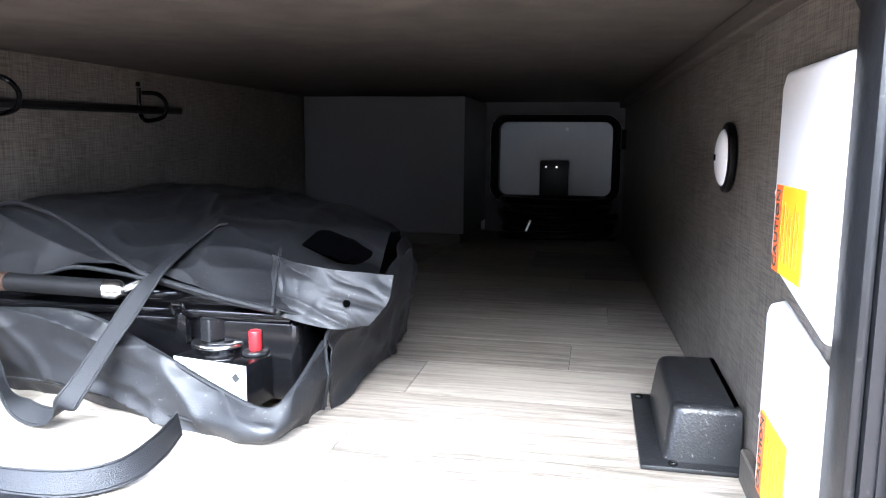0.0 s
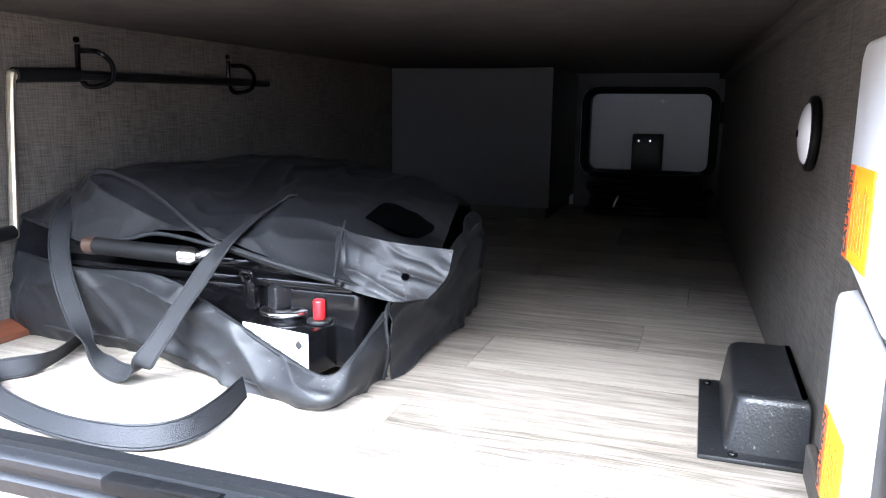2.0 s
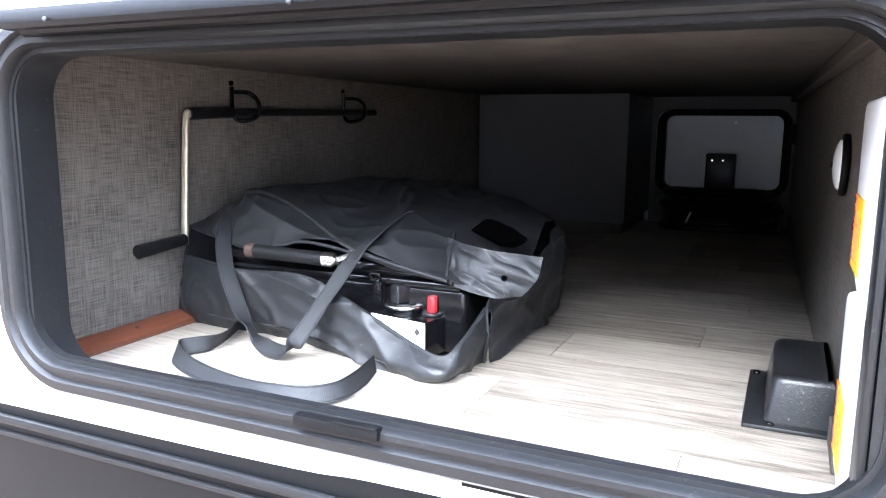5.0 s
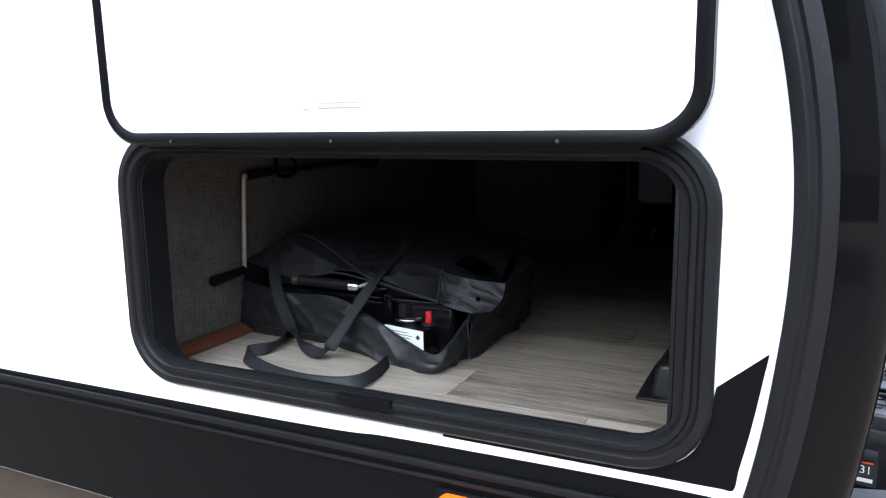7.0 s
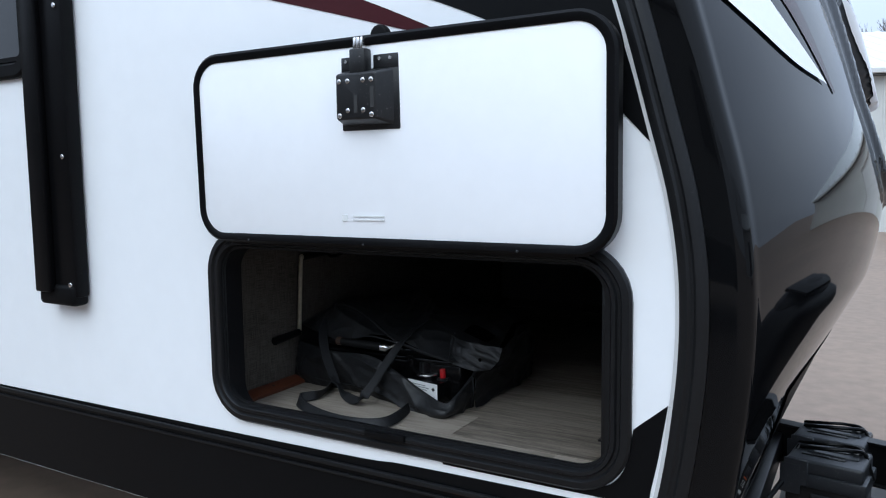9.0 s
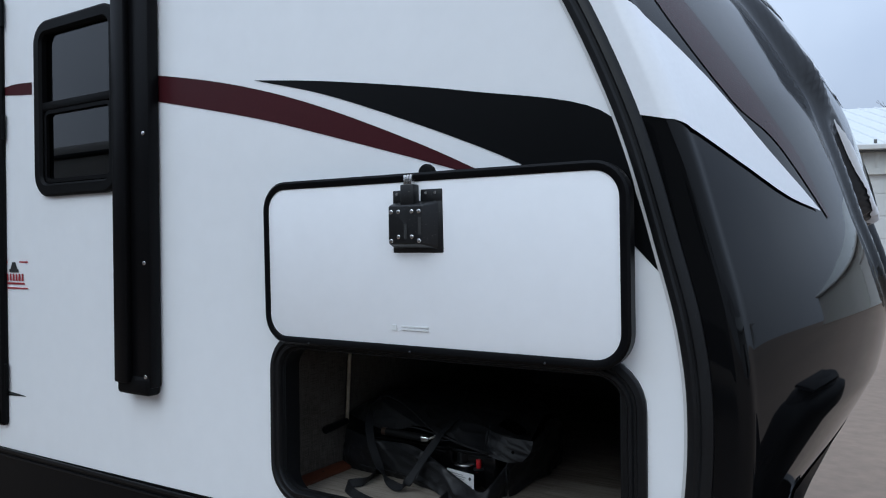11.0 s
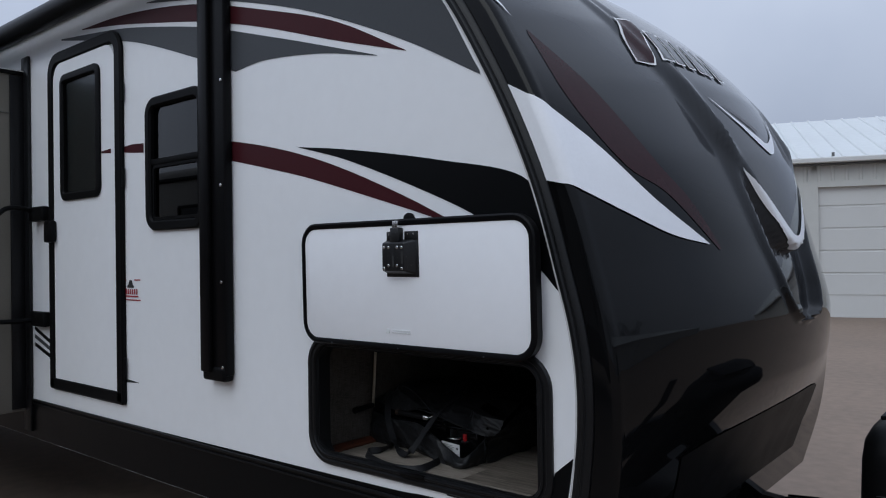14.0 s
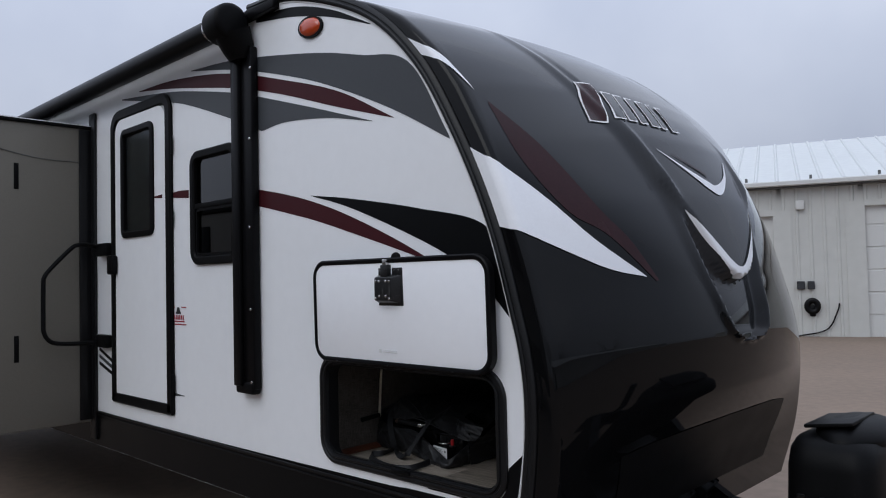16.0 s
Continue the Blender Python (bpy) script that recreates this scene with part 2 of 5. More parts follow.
HOSE = mat("black_hose", (0.003, 0.003, 0.0033), 0.35, vary=0.2, spec=0.15)
DARKIN = mat("dark_cabin_lining", (0.05, 0.045, 0.04), 0.8)
TINT = glass_mat("tinted_window_glass", (0.008, 0.009, 0.010))
TINTFROST = glass_mat("obscure_window_glass", (0.10, 0.14, 0.145), 0.25)


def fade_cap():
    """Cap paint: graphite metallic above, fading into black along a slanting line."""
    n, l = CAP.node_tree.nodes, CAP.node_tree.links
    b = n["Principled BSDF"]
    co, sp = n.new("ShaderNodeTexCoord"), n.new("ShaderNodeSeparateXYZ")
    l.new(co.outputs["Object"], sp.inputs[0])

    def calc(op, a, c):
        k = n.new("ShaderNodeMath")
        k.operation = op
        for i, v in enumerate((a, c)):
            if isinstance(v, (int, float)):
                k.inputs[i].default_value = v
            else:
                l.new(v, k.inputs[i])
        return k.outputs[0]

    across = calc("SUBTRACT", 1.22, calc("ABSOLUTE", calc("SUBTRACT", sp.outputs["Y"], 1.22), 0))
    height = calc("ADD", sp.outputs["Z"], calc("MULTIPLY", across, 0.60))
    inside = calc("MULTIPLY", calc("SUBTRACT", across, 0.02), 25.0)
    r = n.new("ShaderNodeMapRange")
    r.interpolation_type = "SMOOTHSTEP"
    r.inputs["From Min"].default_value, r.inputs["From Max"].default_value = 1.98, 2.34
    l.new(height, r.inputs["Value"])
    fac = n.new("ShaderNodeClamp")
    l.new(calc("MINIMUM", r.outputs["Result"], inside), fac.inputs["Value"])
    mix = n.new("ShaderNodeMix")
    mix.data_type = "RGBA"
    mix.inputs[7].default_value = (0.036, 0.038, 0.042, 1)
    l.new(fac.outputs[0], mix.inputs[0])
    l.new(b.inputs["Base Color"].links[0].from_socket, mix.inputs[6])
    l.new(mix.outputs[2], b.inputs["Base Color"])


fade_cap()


# ---------------------------------------------------------------- mesh helpers
def part(name, bm, material, parent=None, label="", smooth=True, angle=35):
    """Links a bmesh as one mesh object, under parent if one is given."""
    bmesh.ops.recalc_face_normals(bm, faces=bm.faces)
    me = bpy.data.meshes.new(name)
    if smooth:
        for f in bm.faces:
            f.smooth = True
        lim = radians(angle)
        for e in bm.edges:
            if len(e.link_faces) == 2 and e.calc_face_angle(0) > lim:
                e.smooth = False
    bm.to_mesh(me)
    bm.free()
    me.materials.append(material)
    ob = new(name, me)
    if parent is not None:
        ob.parent = parent
        bpy.context.view_layer.update()
        ob.matrix_parent_inverse = parent.matrix_world.inverted()
    if label:
        tagged(ob, label)
    return ob


def thing(name, at, label, category, group="", kind=""):
    ob = new(name)
    ob.location = at
    ob.empty_display_size = 0.05
    bpy.context.view_layer.update()
    return tagged(ob, label, category, group, kind)


def box(x0, x1, y0, y1, z0, z1, bevel=0.0, seg=2, m=None):
    bm = bmesh.new()
    bmesh.ops.create_cube(bm, size=1)
    bmesh.ops.scale(bm, vec=(x1 - x0, y1 - y0, z1 - z0), verts=bm.verts)
    bmesh.ops.translate(bm, vec=((x0 + x1) / 2, (y0 + y1) / 2, (z0 + z1) / 2), verts=bm.verts)
    if bevel:
        bmesh.ops.bevel(bm, geom=list(bm.edges), offset=bevel, segments=seg, affect="EDGES", profile=0.5)
    if m is not None:
        bmesh.ops.transform(bm, matrix=m, verts=bm.verts)
    return bm


def join(*bms):
    """Adds the meshes of the later ones to the first, which it returns."""
    for other in bms[1:]:
        tmp = bpy.data.meshes.new("tmp")
        other.to_mesh(tmp)
        other.free()
        bms[0].from_mesh(tmp)
        bpy.data.meshes.remove(tmp)
    return bms[0]


def disc(radius, depth, m, seg=24, bevel=0.0, r2=None):
    """A capped round body along local z, from 0 to depth."""
    bm = bmesh.new()
    bmesh.ops.create_cone(bm, cap_ends=True, segments=seg, radius1=radius, radius2=radius if r2 is None else r2, depth=depth)
    bmesh.ops.translate(bm, vec=(0, 0, depth / 2), verts=bm.verts)
    if bevel:
        rim = [e for e in bm.edges if abs(e.verts[0].co.z - e.verts[1].co.z) < 1e-6]
        bmesh.ops.bevel(bm, geom=rim, offset=bevel, segments=3, affect="EDGES", profile=0.5)
    bmesh.ops.transform(bm, matrix=m, verts=bm.verts)
    return bm


def spline(points, n):
    """n points along a smooth curve through the given ones."""
    p = [Vector(q) for q in points]
    p = [2 * p[0] - p[1]] + p + [2 * p[-1] - p[-2]]
    out, spans = [], len(p) - 3
    for i in range(n):
        u = i / (n - 1) * spans
        k = min(int(u), spans - 1)
        t = u - k
        a, b, c, d = p[k:k + 4]
        out.append(0.5 * (2 * b + (c - a) * t + (2 * a - 5 * b + 4 * c - d) * t * t + (3 * b - a - 3 * c + d) * t ** 3))
    return out


def tube(points, radius, n=0, sides=10, closed=False):
    """A round bar along points; n > 0 smooths it into n steps. radius: one number, or one for each step."""
    pts = spline(points, n) if n else [Vector(q) for q in points]
    bm = bmesh.new()
    rings, up = [], None
    for i, p in enumerate(pts):
        if closed:
            d = (pts[(i + 1) % len(pts)] - pts[i - 1]).normalized()
        else:
            d = (pts[min(i + 1, len(pts) - 1)] - pts[max(i - 1, 0)]).normalized()
        if up is None:
            up = d.orthogonal().normalized()
        up = (up - d * up.dot(d)).normalized()
        side = d.cross(up)
        r = radius[i] if hasattr(radius, "__len__") else radius
        rings.append([bm.verts.new(p + (up * math.cos(a) + side * math.sin(a)) * r)
                      for a in (2 * math.pi * k / sides for k in range(sides))])
    pairs = list(zip(rings, rings[1:])) + ([(rings[-1], rings[0])] if closed else [])
    for a, b in pairs:
        for k in range(sides):
            bm.faces.new((a[k], a[(k + 1) % sides], b[(k + 1) % sides], b[k]))
    if not closed:
        bm.faces.new(rings[0][::-1])
        bm.faces.new(rings[-1])
    return bm


def ribbon(points, width, thick, n, across=(0, 0, 1), twist=None):
    """A flat strap along points; across: the way its width runs, one vector or one for each given point."""
    pts = spline(points, n)
    ac = spline(across, n) if isinstance(across[0], (tuple, list)) else [Vector(across)] * n
    top = [(1, 0.6), (0.97, 1), (0.84, 1), (0.80, 0.1), (0.76, 1), (-0.76, 1), (-0.80, 0.1), (-0.84, 1), (-0.97, 1), (-1, 0.6)]
    sec = [(-s, -k) for s, k in top] + top      # stitched groove along each edge
    bm = bmesh.new()
    rows = []
    for i, p in enumerate(pts):
        d = (pts[min(i + 1, n - 1)] - pts[max(i - 1, 0)]).normalized()
        w = (ac[i] - d * ac[i].dot(d)).normalized()
        h = d.cross(w)
        rows.append([bm.verts.new(p + w * width / 2 * s + h * thick / 2 * k) for s, k in sec])
    for a, b in zip(rows, rows[1:]):
        for k in range(len(sec)):
            bm.faces.new((a[k], a[(k + 1) % len(sec)], b[(k + 1) % len(sec)], b[k]))
    bm.faces.new(rows[0][::-1])
    bm.faces.new(rows[-1])
    return bm


def round_loop(x0, x1, z0, z1, r, seg=8):
    """Corner-rounded rectangle as (x, z), counter-clockwise; r: one radius or four (bl, br, tr, tl)."""
    rs = r if hasattr(r, "__len__") else (r,) * 4
    out = []
    for (cx, cz, a0), q in zip(((x0, z0, 180), (x1, z0, 270), (x1, z1, 0), (x0, z1, 90)), rs):
        sx, sz = (1 if cx == x0 else -1), (1 if cz == z0 else -1)
        for k in range(seg + 1):
            a = radians(a0 + 90 * k / seg)
            out.append((cx + sx * q + q * math.cos(a), cz + sz * q + q * math.sin(a)))
    return out


def sweep_loop(loop, section, put):
    """Sweeps a section of (outward, along normal) pairs round a closed (u, v) loop; put maps (u, v, w) into the world."""
    bm = bmesh.new()
    n = len(loop)
    rows = []
    for i in range(n):
        a, b = Vector(loop[i - 1]), Vector(loop[(i + 1) % n])
        d = (b - a).normalized()
        o = Vector((d.y, -d.x))
        rows.append([bm.verts.new(put(loop[i][0] + o.x * s, loop[i][1] + o.y * s, w)) for s, w in section])
    m = len(section)
    for i in range(n):
        for k in range(m):
            bm.faces.new((rows[i][k], rows[i][(k + 1) % m], rows[(i + 1) % n][(k + 1) % m], rows[(i + 1) % n][k]))
    return bm


def slab(loop, w0, w1, put, bevel=0.0):
    """A flat plate with the outline loop between the depths w0 and w1."""
    bm = bmesh.new()
    f = bm.faces.new([bm.verts.new(put(u, v, w0)) for u, v in loop])
    g = bmesh.ops.extrude_face_region(bm, geom=[f])
    top = [v for v in g["geom"] if isinstance(v, bmesh.types.BMVert)]
    shift = Vector(put(0, 0, w1)) - Vector(put(0, 0, w0))
    bmesh.ops.translate(bm, vec=shift, verts=top)
    if bevel:
        rim = [e for e in bm.edges if all(v in top for v in e.verts)]
        bmesh.ops.bevel(bm, geom=rim, offset=bevel, segments=2, affect="EDGES", profile=0.5)
    return bm


def holed(outer, holes, w0, w1, put):
    """A plate with holes: rims and both faces."""
    bm = bmesh.new()
    edges = []
    for loop in (outer, *holes):
        vs = [bm.verts.new(put(u, v, w0)) for u, v in loop]
        edges += [bm.edges.new((vs[i - 1], vs[i])) for i in range(len(vs))]
    bmesh.ops.triangle_fill(bm, use_beauty=True, use_dissolve=False, edges=edges)
    g = bmesh.ops.extrude_face_region(bm, geom=list(bm.faces))
    shift = Vector(put(0, 0, w1)) - Vector(put(0, 0, w0))
    bmesh.ops.translate(bm, vec=shift, verts=[v for v in g["geom"] if isinstance(v, bmesh.types.BMVert)])
    return bm


def on_wall(u, v, w):
    """Side wall: u along the trailer, v up, w out of the wall towards the yard."""
    return (u, -w, v)


def band(upper, lower, place, n=40, m=4, thick=0.0015):
    """A decal between two smooth edges; place(u, v, w) lays it onto its surface."""
    bm = bmesh.new()
    up, lo = spline([(a, b, 0) for a, b in upper], n), spline([(a, b, 0) for a, b in lower], n)
    grid = [[bm.verts.new(place(*(p.lerp(q, k / m)).xy, thick)) for k in range(m + 1)] for p, q in zip(up, lo)]
    for a, b in zip(grid, grid[1:]):
        for k in range(m):
            bm.faces.new((a[k], a[k + 1], b[k + 1], b[k]))
    bmesh.ops.remove_doubles(bm, verts=bm.verts, dist=1e-5)
    return bm


def cloth(grid, nu, nv, thick=0.0018, wrinkle=0.004, scale=14.0, seed=0.0):
    """A cloth panel through a small net of points, with folds and a thickness."""
    rows = [spline(r, nu) for r in grid]
    cols = [spline([r[i] for r in rows], nv) for i in range(nu)]
    bm = bmesh.new()
    vs = []
    for i in range(nu):
        line = []
        for j in range(nv):
            p = cols[i][j]
            a = cols[min(i + 1, nu - 1)][j] - cols[max(i - 1, 0)][j]
            b = cols[i][min(j + 1, nv - 1)] - cols[i][max(j - 1, 0)]
            nn = a.cross(b)
            nn = nn.normalized() if nn.length > 1e-9 else Vector((0, 0, 1))
            q = p * scale + Vector((seed, seed * 2, 0))
            h = 0.55 * noise.noise(q) + 0.12 * noise.noise(q * 2.3)
            for f, sx, sz in ((0.7, 0.5, 1.4), (1.3, 1.0, 0.5), (2.2, 0.5, 1.0)):
                ridge = 1 - min(1.0, 3.4 * abs(noise.noise(Vector((q.x * f * sx + q.z * 0.7, q.y * f * 0.8, q.z * f * sz + 3.7 * seed)))))
                h += 1.15 * ridge ** 1.8 / (0.4 + f * f)
            line.append(bm.verts.new(p + nn * wrinkle * h))
        vs.append(line)
    for i in range(nu - 1):
        for j in range(nv - 1):
            bm.faces.new((vs[i][j], vs[i + 1][j], vs[i + 1][j + 1], vs[i][j + 1]))
    bmesh.ops.recalc_face_normals(bm, faces=bm.faces)
    bmesh.ops.solidify(bm, geom=list(bm.faces), thickness=thick)
    return bm


def bar_text(words, size, m, material, name, parent):
    """Readable lettering, as a mesh."""
    cu = bpy.data.curves.new(name, "FONT")
    cu.body, cu.size, cu.extrude = words, size, 0.0004
    cu.align_x, cu.align_y = "CENTER", "CENTER"
    tmp = new("tmp", cu)
    bpy.context.view_layer.update()
    me = bpy.data.meshes.new_from_object(tmp.evaluated_get(bpy.context.evaluated_depsgraph_get()))
    bpy.data.objects.remove(tmp)
    bm = bmesh.new()
    bm.from_mesh(me)
    bmesh.ops.transform(bm, matrix=m, verts=bm.verts)
    return part(name, bm, material, parent, smooth=False)


# ---------------------------------------------------------------- front cap shape
TRIM = spline([(-0.722, 0.46, 0), (-0.639, 0.74, 0), (-0.604, 0.97, 0), (-0.597, 1.15, 0), (-0.612, 1.30, 0), (-0.650, 1.46, 0),
               (-0.752, 1.80, 0), (-0.92, 2.16, 0), (-1.143, 2.506, 0), (-1.466, 2.782, 0), (-1.986, 2.99, 0), (-2.40, 3.03, 0)], 190)
TX, TZ = np.array([p.x for p in TRIM]), np.array([p.y for p in TRIM])
NX, NZ = np.gradient(TZ), -np.gradient(TX)
NN = np.hypot(NX, NZ)
NX, NZ = NX / NN, NZ / NN
BULGE_Z = (0.46, 0.75, 0.94, 1.10, 1.28, 1.50, 1.80, 2.05, 2.35, 2.70, 2.95, 3.05)
BULGE_F = (0.00, 0.04, 0.30, 0.64, 0.84, 0.82, 0.84, 0.76, 0.50, 0.24, 0.08, 0.02)
SIDE = 0.10
WIDTH = 2.44


def section(q):
    """Cross-section of the cap at arc length q from the near moulding: place across the trailer, depth, share of the bulge."""
    if q > WIDTH / 2 + 0.12:
        y, d, b = section(2 * (WIDTH / 2 + 0.12) - q)
        return WIDTH - y, d, b
    if q <= SIDE:
        return 0.0, q, 0.0
    t = q - SIDE
    if t < 0.055:
        a = t / 0.035
        return 0.035 * (1 - math.cos(a)), SIDE + 0.035 * math.sin(a), 0.0
    y = min(0.035 + t - 0.055, WIDTH / 2)
    return y, SIDE + 0.035, 1 - ((WIDTH / 2 - y) / (WIDTH / 2 - 0.035)) ** 2


def dome(y, z):
    """Relief of the middle: a U-shaped ridge, and within it a raised panel with a lip at its lower end."""
    away = abs(y - WIDTH / 2)
    rim = np.interp(z, (1.10, 1.245, 1.258, 1.285, 1.35, 1.60, 1.90, 2.23, 2.53, 2.90), (-0.30, -0.04, 0.10, 0.17, 0.22, 0.31, 0.42, 0.53, 0.585, 0.64))
    ridge = np.interp(z, (1.2, 1.32, 1.7, 2.3, 2.8), (0.030, 0.034, 0.026, 0.014, 0.0)) * math.exp(-((away - rim) / 0.030) ** 2)
    half = np.interp(z, (1.38, 1.47, 1.50, 1.56, 1.716, 1.87, 2.10, 2.45), (-0.20, 0.00, 0.11, 0.19, 0.315, 0.425, 0.475, 0.51))
    s = min(1.0, max(0.0, (half - away) / 0.055 + 0.5))
    panel = np.interp(z, (1.40, 1.50, 1.65, 1.9, 2.2, 2.6), (0.060, 0.060, 0.055, 0.042, 0.025, 0.0))
    field = np.interp(z, (1.25, 1.30, 1.48, 1.75, 2.2, 2.7), (-0.012, -0.030, -0.030, -0.012, 0.008, 0.0)) * min(1.0, max(0.0, (rim - away) / 0.06 + 0.5))
    return ridge + field + panel * s * s * (3 - 2 * s)


def cap_line(q):
    """The cap's outline in the plane through q: arrays of x and z, and the place across."""
    y, d, b = section(q)
    f = np.interp(TZ, BULGE_Z, BULGE_F)
    rise = np.array([dome(y, z) for z in TZ])
    w = d * np.interp(TZ, (2.30, 2.65, 3.0), (1.0, 0.75, 0.15)) + 0.26 * f * b + rise
    return TX + NX * w, TZ + NZ * w, y


CAPLINES = {}


def on_cap(q, z, w):
    """A point of the cap at arc length q and height z, lifted off it by w."""
    key = round(q, 3)
    if key not in CAPLINES:
        CAPLINES[key] = cap_line(key)
    xs, zs, y = CAPLINES[key]
    o = np.argsort(zs)
    x = float(np.interp(z, zs[o], xs[o]))
    side = 1.0 if q < SIDE + 0.01 else 0.0
    return (x + w * (1 - side), y - w * side, z + 0.3 * w * (1 - side))


# ---------------------------------------------------------------- ground and yard
def ground():
    bm = bmesh.new()
    xs = [-1500, -300, -80] + [-40 + 2 * i for i in range(41)] + [80, 300, 1500]
    vs = [[bm.verts.new((x, y, -0.10 + (0.02 * noise.noise(Vector((x * 0.3, y * 0.3, 0))) if abs(x) < 40 and abs(y) < 40 else 0)))
           for y in xs] for x in xs]
    for i in range(len(xs) - 1):
        for j in range(len(xs) - 1):
            bm.faces.new((vs[i][j], vs[i + 1][j], vs[i + 1][j + 1], vs[i][j + 1]))
    g = part("ground", bm, GROUND)
    tagged(g, "sandy tan concrete yard with faint cracks", "ground", kind="structure")


ground()

FLOOR, CEILZ, LEFT, RIGHT, FAR, SKIN = 0.75, 1.235, -1.865, -0.722, 2.40, 0.055
BAY = (-1.764, -0.720, 0.768, 1.226)

# ---------------------------------------------------------------- trailer shell
trailer = thing("travel_trailer", (-3, 0.5, -0.1), "white travel trailer with swoosh decals and glossy black front cap", "travel trailer")
outer = [(-9.5, 0.46), (-0.722, 0.46)] + [(p.x, p.y) for p in TRIM[1:]] + [(-9.5, 3.04)]
WIN = (-3.038, -2.515, 1.708, 2.372)
DOOR = (-4.170, -3.277, 0.80, 2.797)
DWIN = (-3.990, -3.502, 1.912, 2.645)
side = part("side_wall", holed(outer, [round_loop(*BAY, 0.075), round_loop(WIN[0] + 0.04, WIN[1] - 0.04, WIN[2] + 0.04, WIN[3] - 0.04, 0.06),
                                       round_loop(DWIN[0] + 0.03, DWIN[1] - 0.03, DWIN[2] + 0.03, DWIN[3] - 0.03, 0.04)],
                               0.0, -SKIN, on_wall), WHITE, trailer, "glossy white fibreglass side wall", smooth=False)
BAYF = (-1.297, -0.811, 0.86, 1.19)
far_wall = part("side_wall", holed(outer, [round_loop(*BAYF, 0.06)], -WIDTH + SKIN, -WIDTH, on_wall), WHITE, trailer, smooth=False)
part("roof", box(-9.5, -2.35, SKIN, WIDTH - SKIN, 2.98, 3.07, 0.02), WHITE, trailer, "pale membrane roof")
part("rear_wall", box(-9.5, -9.46, SKIN, WIDTH - SKIN, 0.46, 2.98), WHITE, trailer)
part("underbelly", box(-9.4, -0.85, SKIN, WIDTH - SKIN, 0.44, 0.50), BLACKPL, trailer, "black underbelly sheet")
part("cabin_bulkhead", box(-2.10, -2.06, SKIN, WIDTH - SKIN, 1.40, 2.97), DARKIN, trailer, "dark cabin lining")
part("cabin_floor", box(-9.4, -0.95, SKIN, WIDTH - SKIN, 1.30, 1.34), DARKIN, trailer)


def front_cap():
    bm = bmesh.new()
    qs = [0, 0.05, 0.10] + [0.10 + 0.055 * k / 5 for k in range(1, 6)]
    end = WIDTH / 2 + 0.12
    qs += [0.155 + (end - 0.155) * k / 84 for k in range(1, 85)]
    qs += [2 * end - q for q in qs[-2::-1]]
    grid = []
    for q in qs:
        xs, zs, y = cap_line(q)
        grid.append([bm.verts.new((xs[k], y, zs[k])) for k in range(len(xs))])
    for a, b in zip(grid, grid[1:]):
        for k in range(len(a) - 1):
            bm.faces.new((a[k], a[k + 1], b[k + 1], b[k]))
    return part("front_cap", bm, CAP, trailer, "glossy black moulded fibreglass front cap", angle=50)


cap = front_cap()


def cap_decal(name, upper, lower, material, label="", n=36, m=8, w=0.003):
    return part(name, band(upper, lower, on_cap, n, m, w), material, cap, label)


def wall_decal(name, upper, lower, material, label="", n=40):
    return part(name, band(upper, lower, on_wall, n, 3, 0.0018), material, side, label)


cap_decal("white_spear", [(0.005, 2.15), (0.12, 2.05), (0.26, 1.92), (0.44, 1.74), (0.66, 1.59)],
          [(0.005, 1.80), (0.12, 1.77), (0.30, 1.69), (0.48, 1.62), (0.66, 1.588)], WHITEDECAL, "white tapering spear decal", 60, 8, 0.005)
cap_decal("maroon_fade", [(0.225, 2.30), (0.36, 2.125), (0.51, 1.87), (0.63, 1.735), (0.73, 1.575)],
          [(0.22, 2.285), (0.245, 2.06), (0.36, 1.85), (0.52, 1.755), (0.715, 1.57)], REDFADE, "faded maroon streak", 44, 8, 0.0022)
cap_decal("white_tip", [(0.005, 2.695), (0.08, 2.60), (0.14, 2.50), (0.185, 2.345)],
          [(0.005, 2.55), (0.06, 2.525), (0.12, 2.475), (0.185, 2.343)], WHITEDECAL, "small white spear tip", 30, 4, 0.004)
cap_decal("chevron", [(1.00, 2.150), (1.14, 2.080), (1.30, 2.020), (1.38, 2.005), (1.54, 2.060), (1.68, 2.150)],
          [(1.00, 2.146), (1.14, 2.062), (1.29, 1.975), (1.39, 1.960), (1.55, 2.045), (1.68, 2.146)], WHITEDECAL, "thin silver chevron", 40, 3, 0.004)
cap_decal("chevron_accent", [(1.10, 2.135), (1.22, 2.095), (1.33, 2.055)], [(1.10, 2.132), (1.22, 2.083), (1.33, 2.040)], REDFADE, "thin maroon accent", 16, 3, 0.004)
cap_decal("white_crescent", [(1.00, 1.87), (1.15, 1.738), (1.27, 1.645), (1.34, 1.622), (1.41, 1.645), (1.53, 1.738), (1.68, 1.87)],
          [(1.00, 1.865), (1.115, 1.716), (1.25, 1.595), (1.34, 1.565), (1.43, 1.595), (1.565, 1.716), (1.68, 1.865)], WHITEDECAL, "white crescent decal", 80, 8, 0.006)
cap_decal("lower_recess", [(0.50, 0.905), (0.80, 0.935), (1.34, 0.950), (1.88, 0.935), (2.18, 0.905)],
          [(0.58, 0.60), (0.80, 0.60), (1.34, 0.60), (1.88, 0.60), (2.10, 0.60)], BLACKPL, "matt black recess panel low on the cap", 40, 10, 0.004)


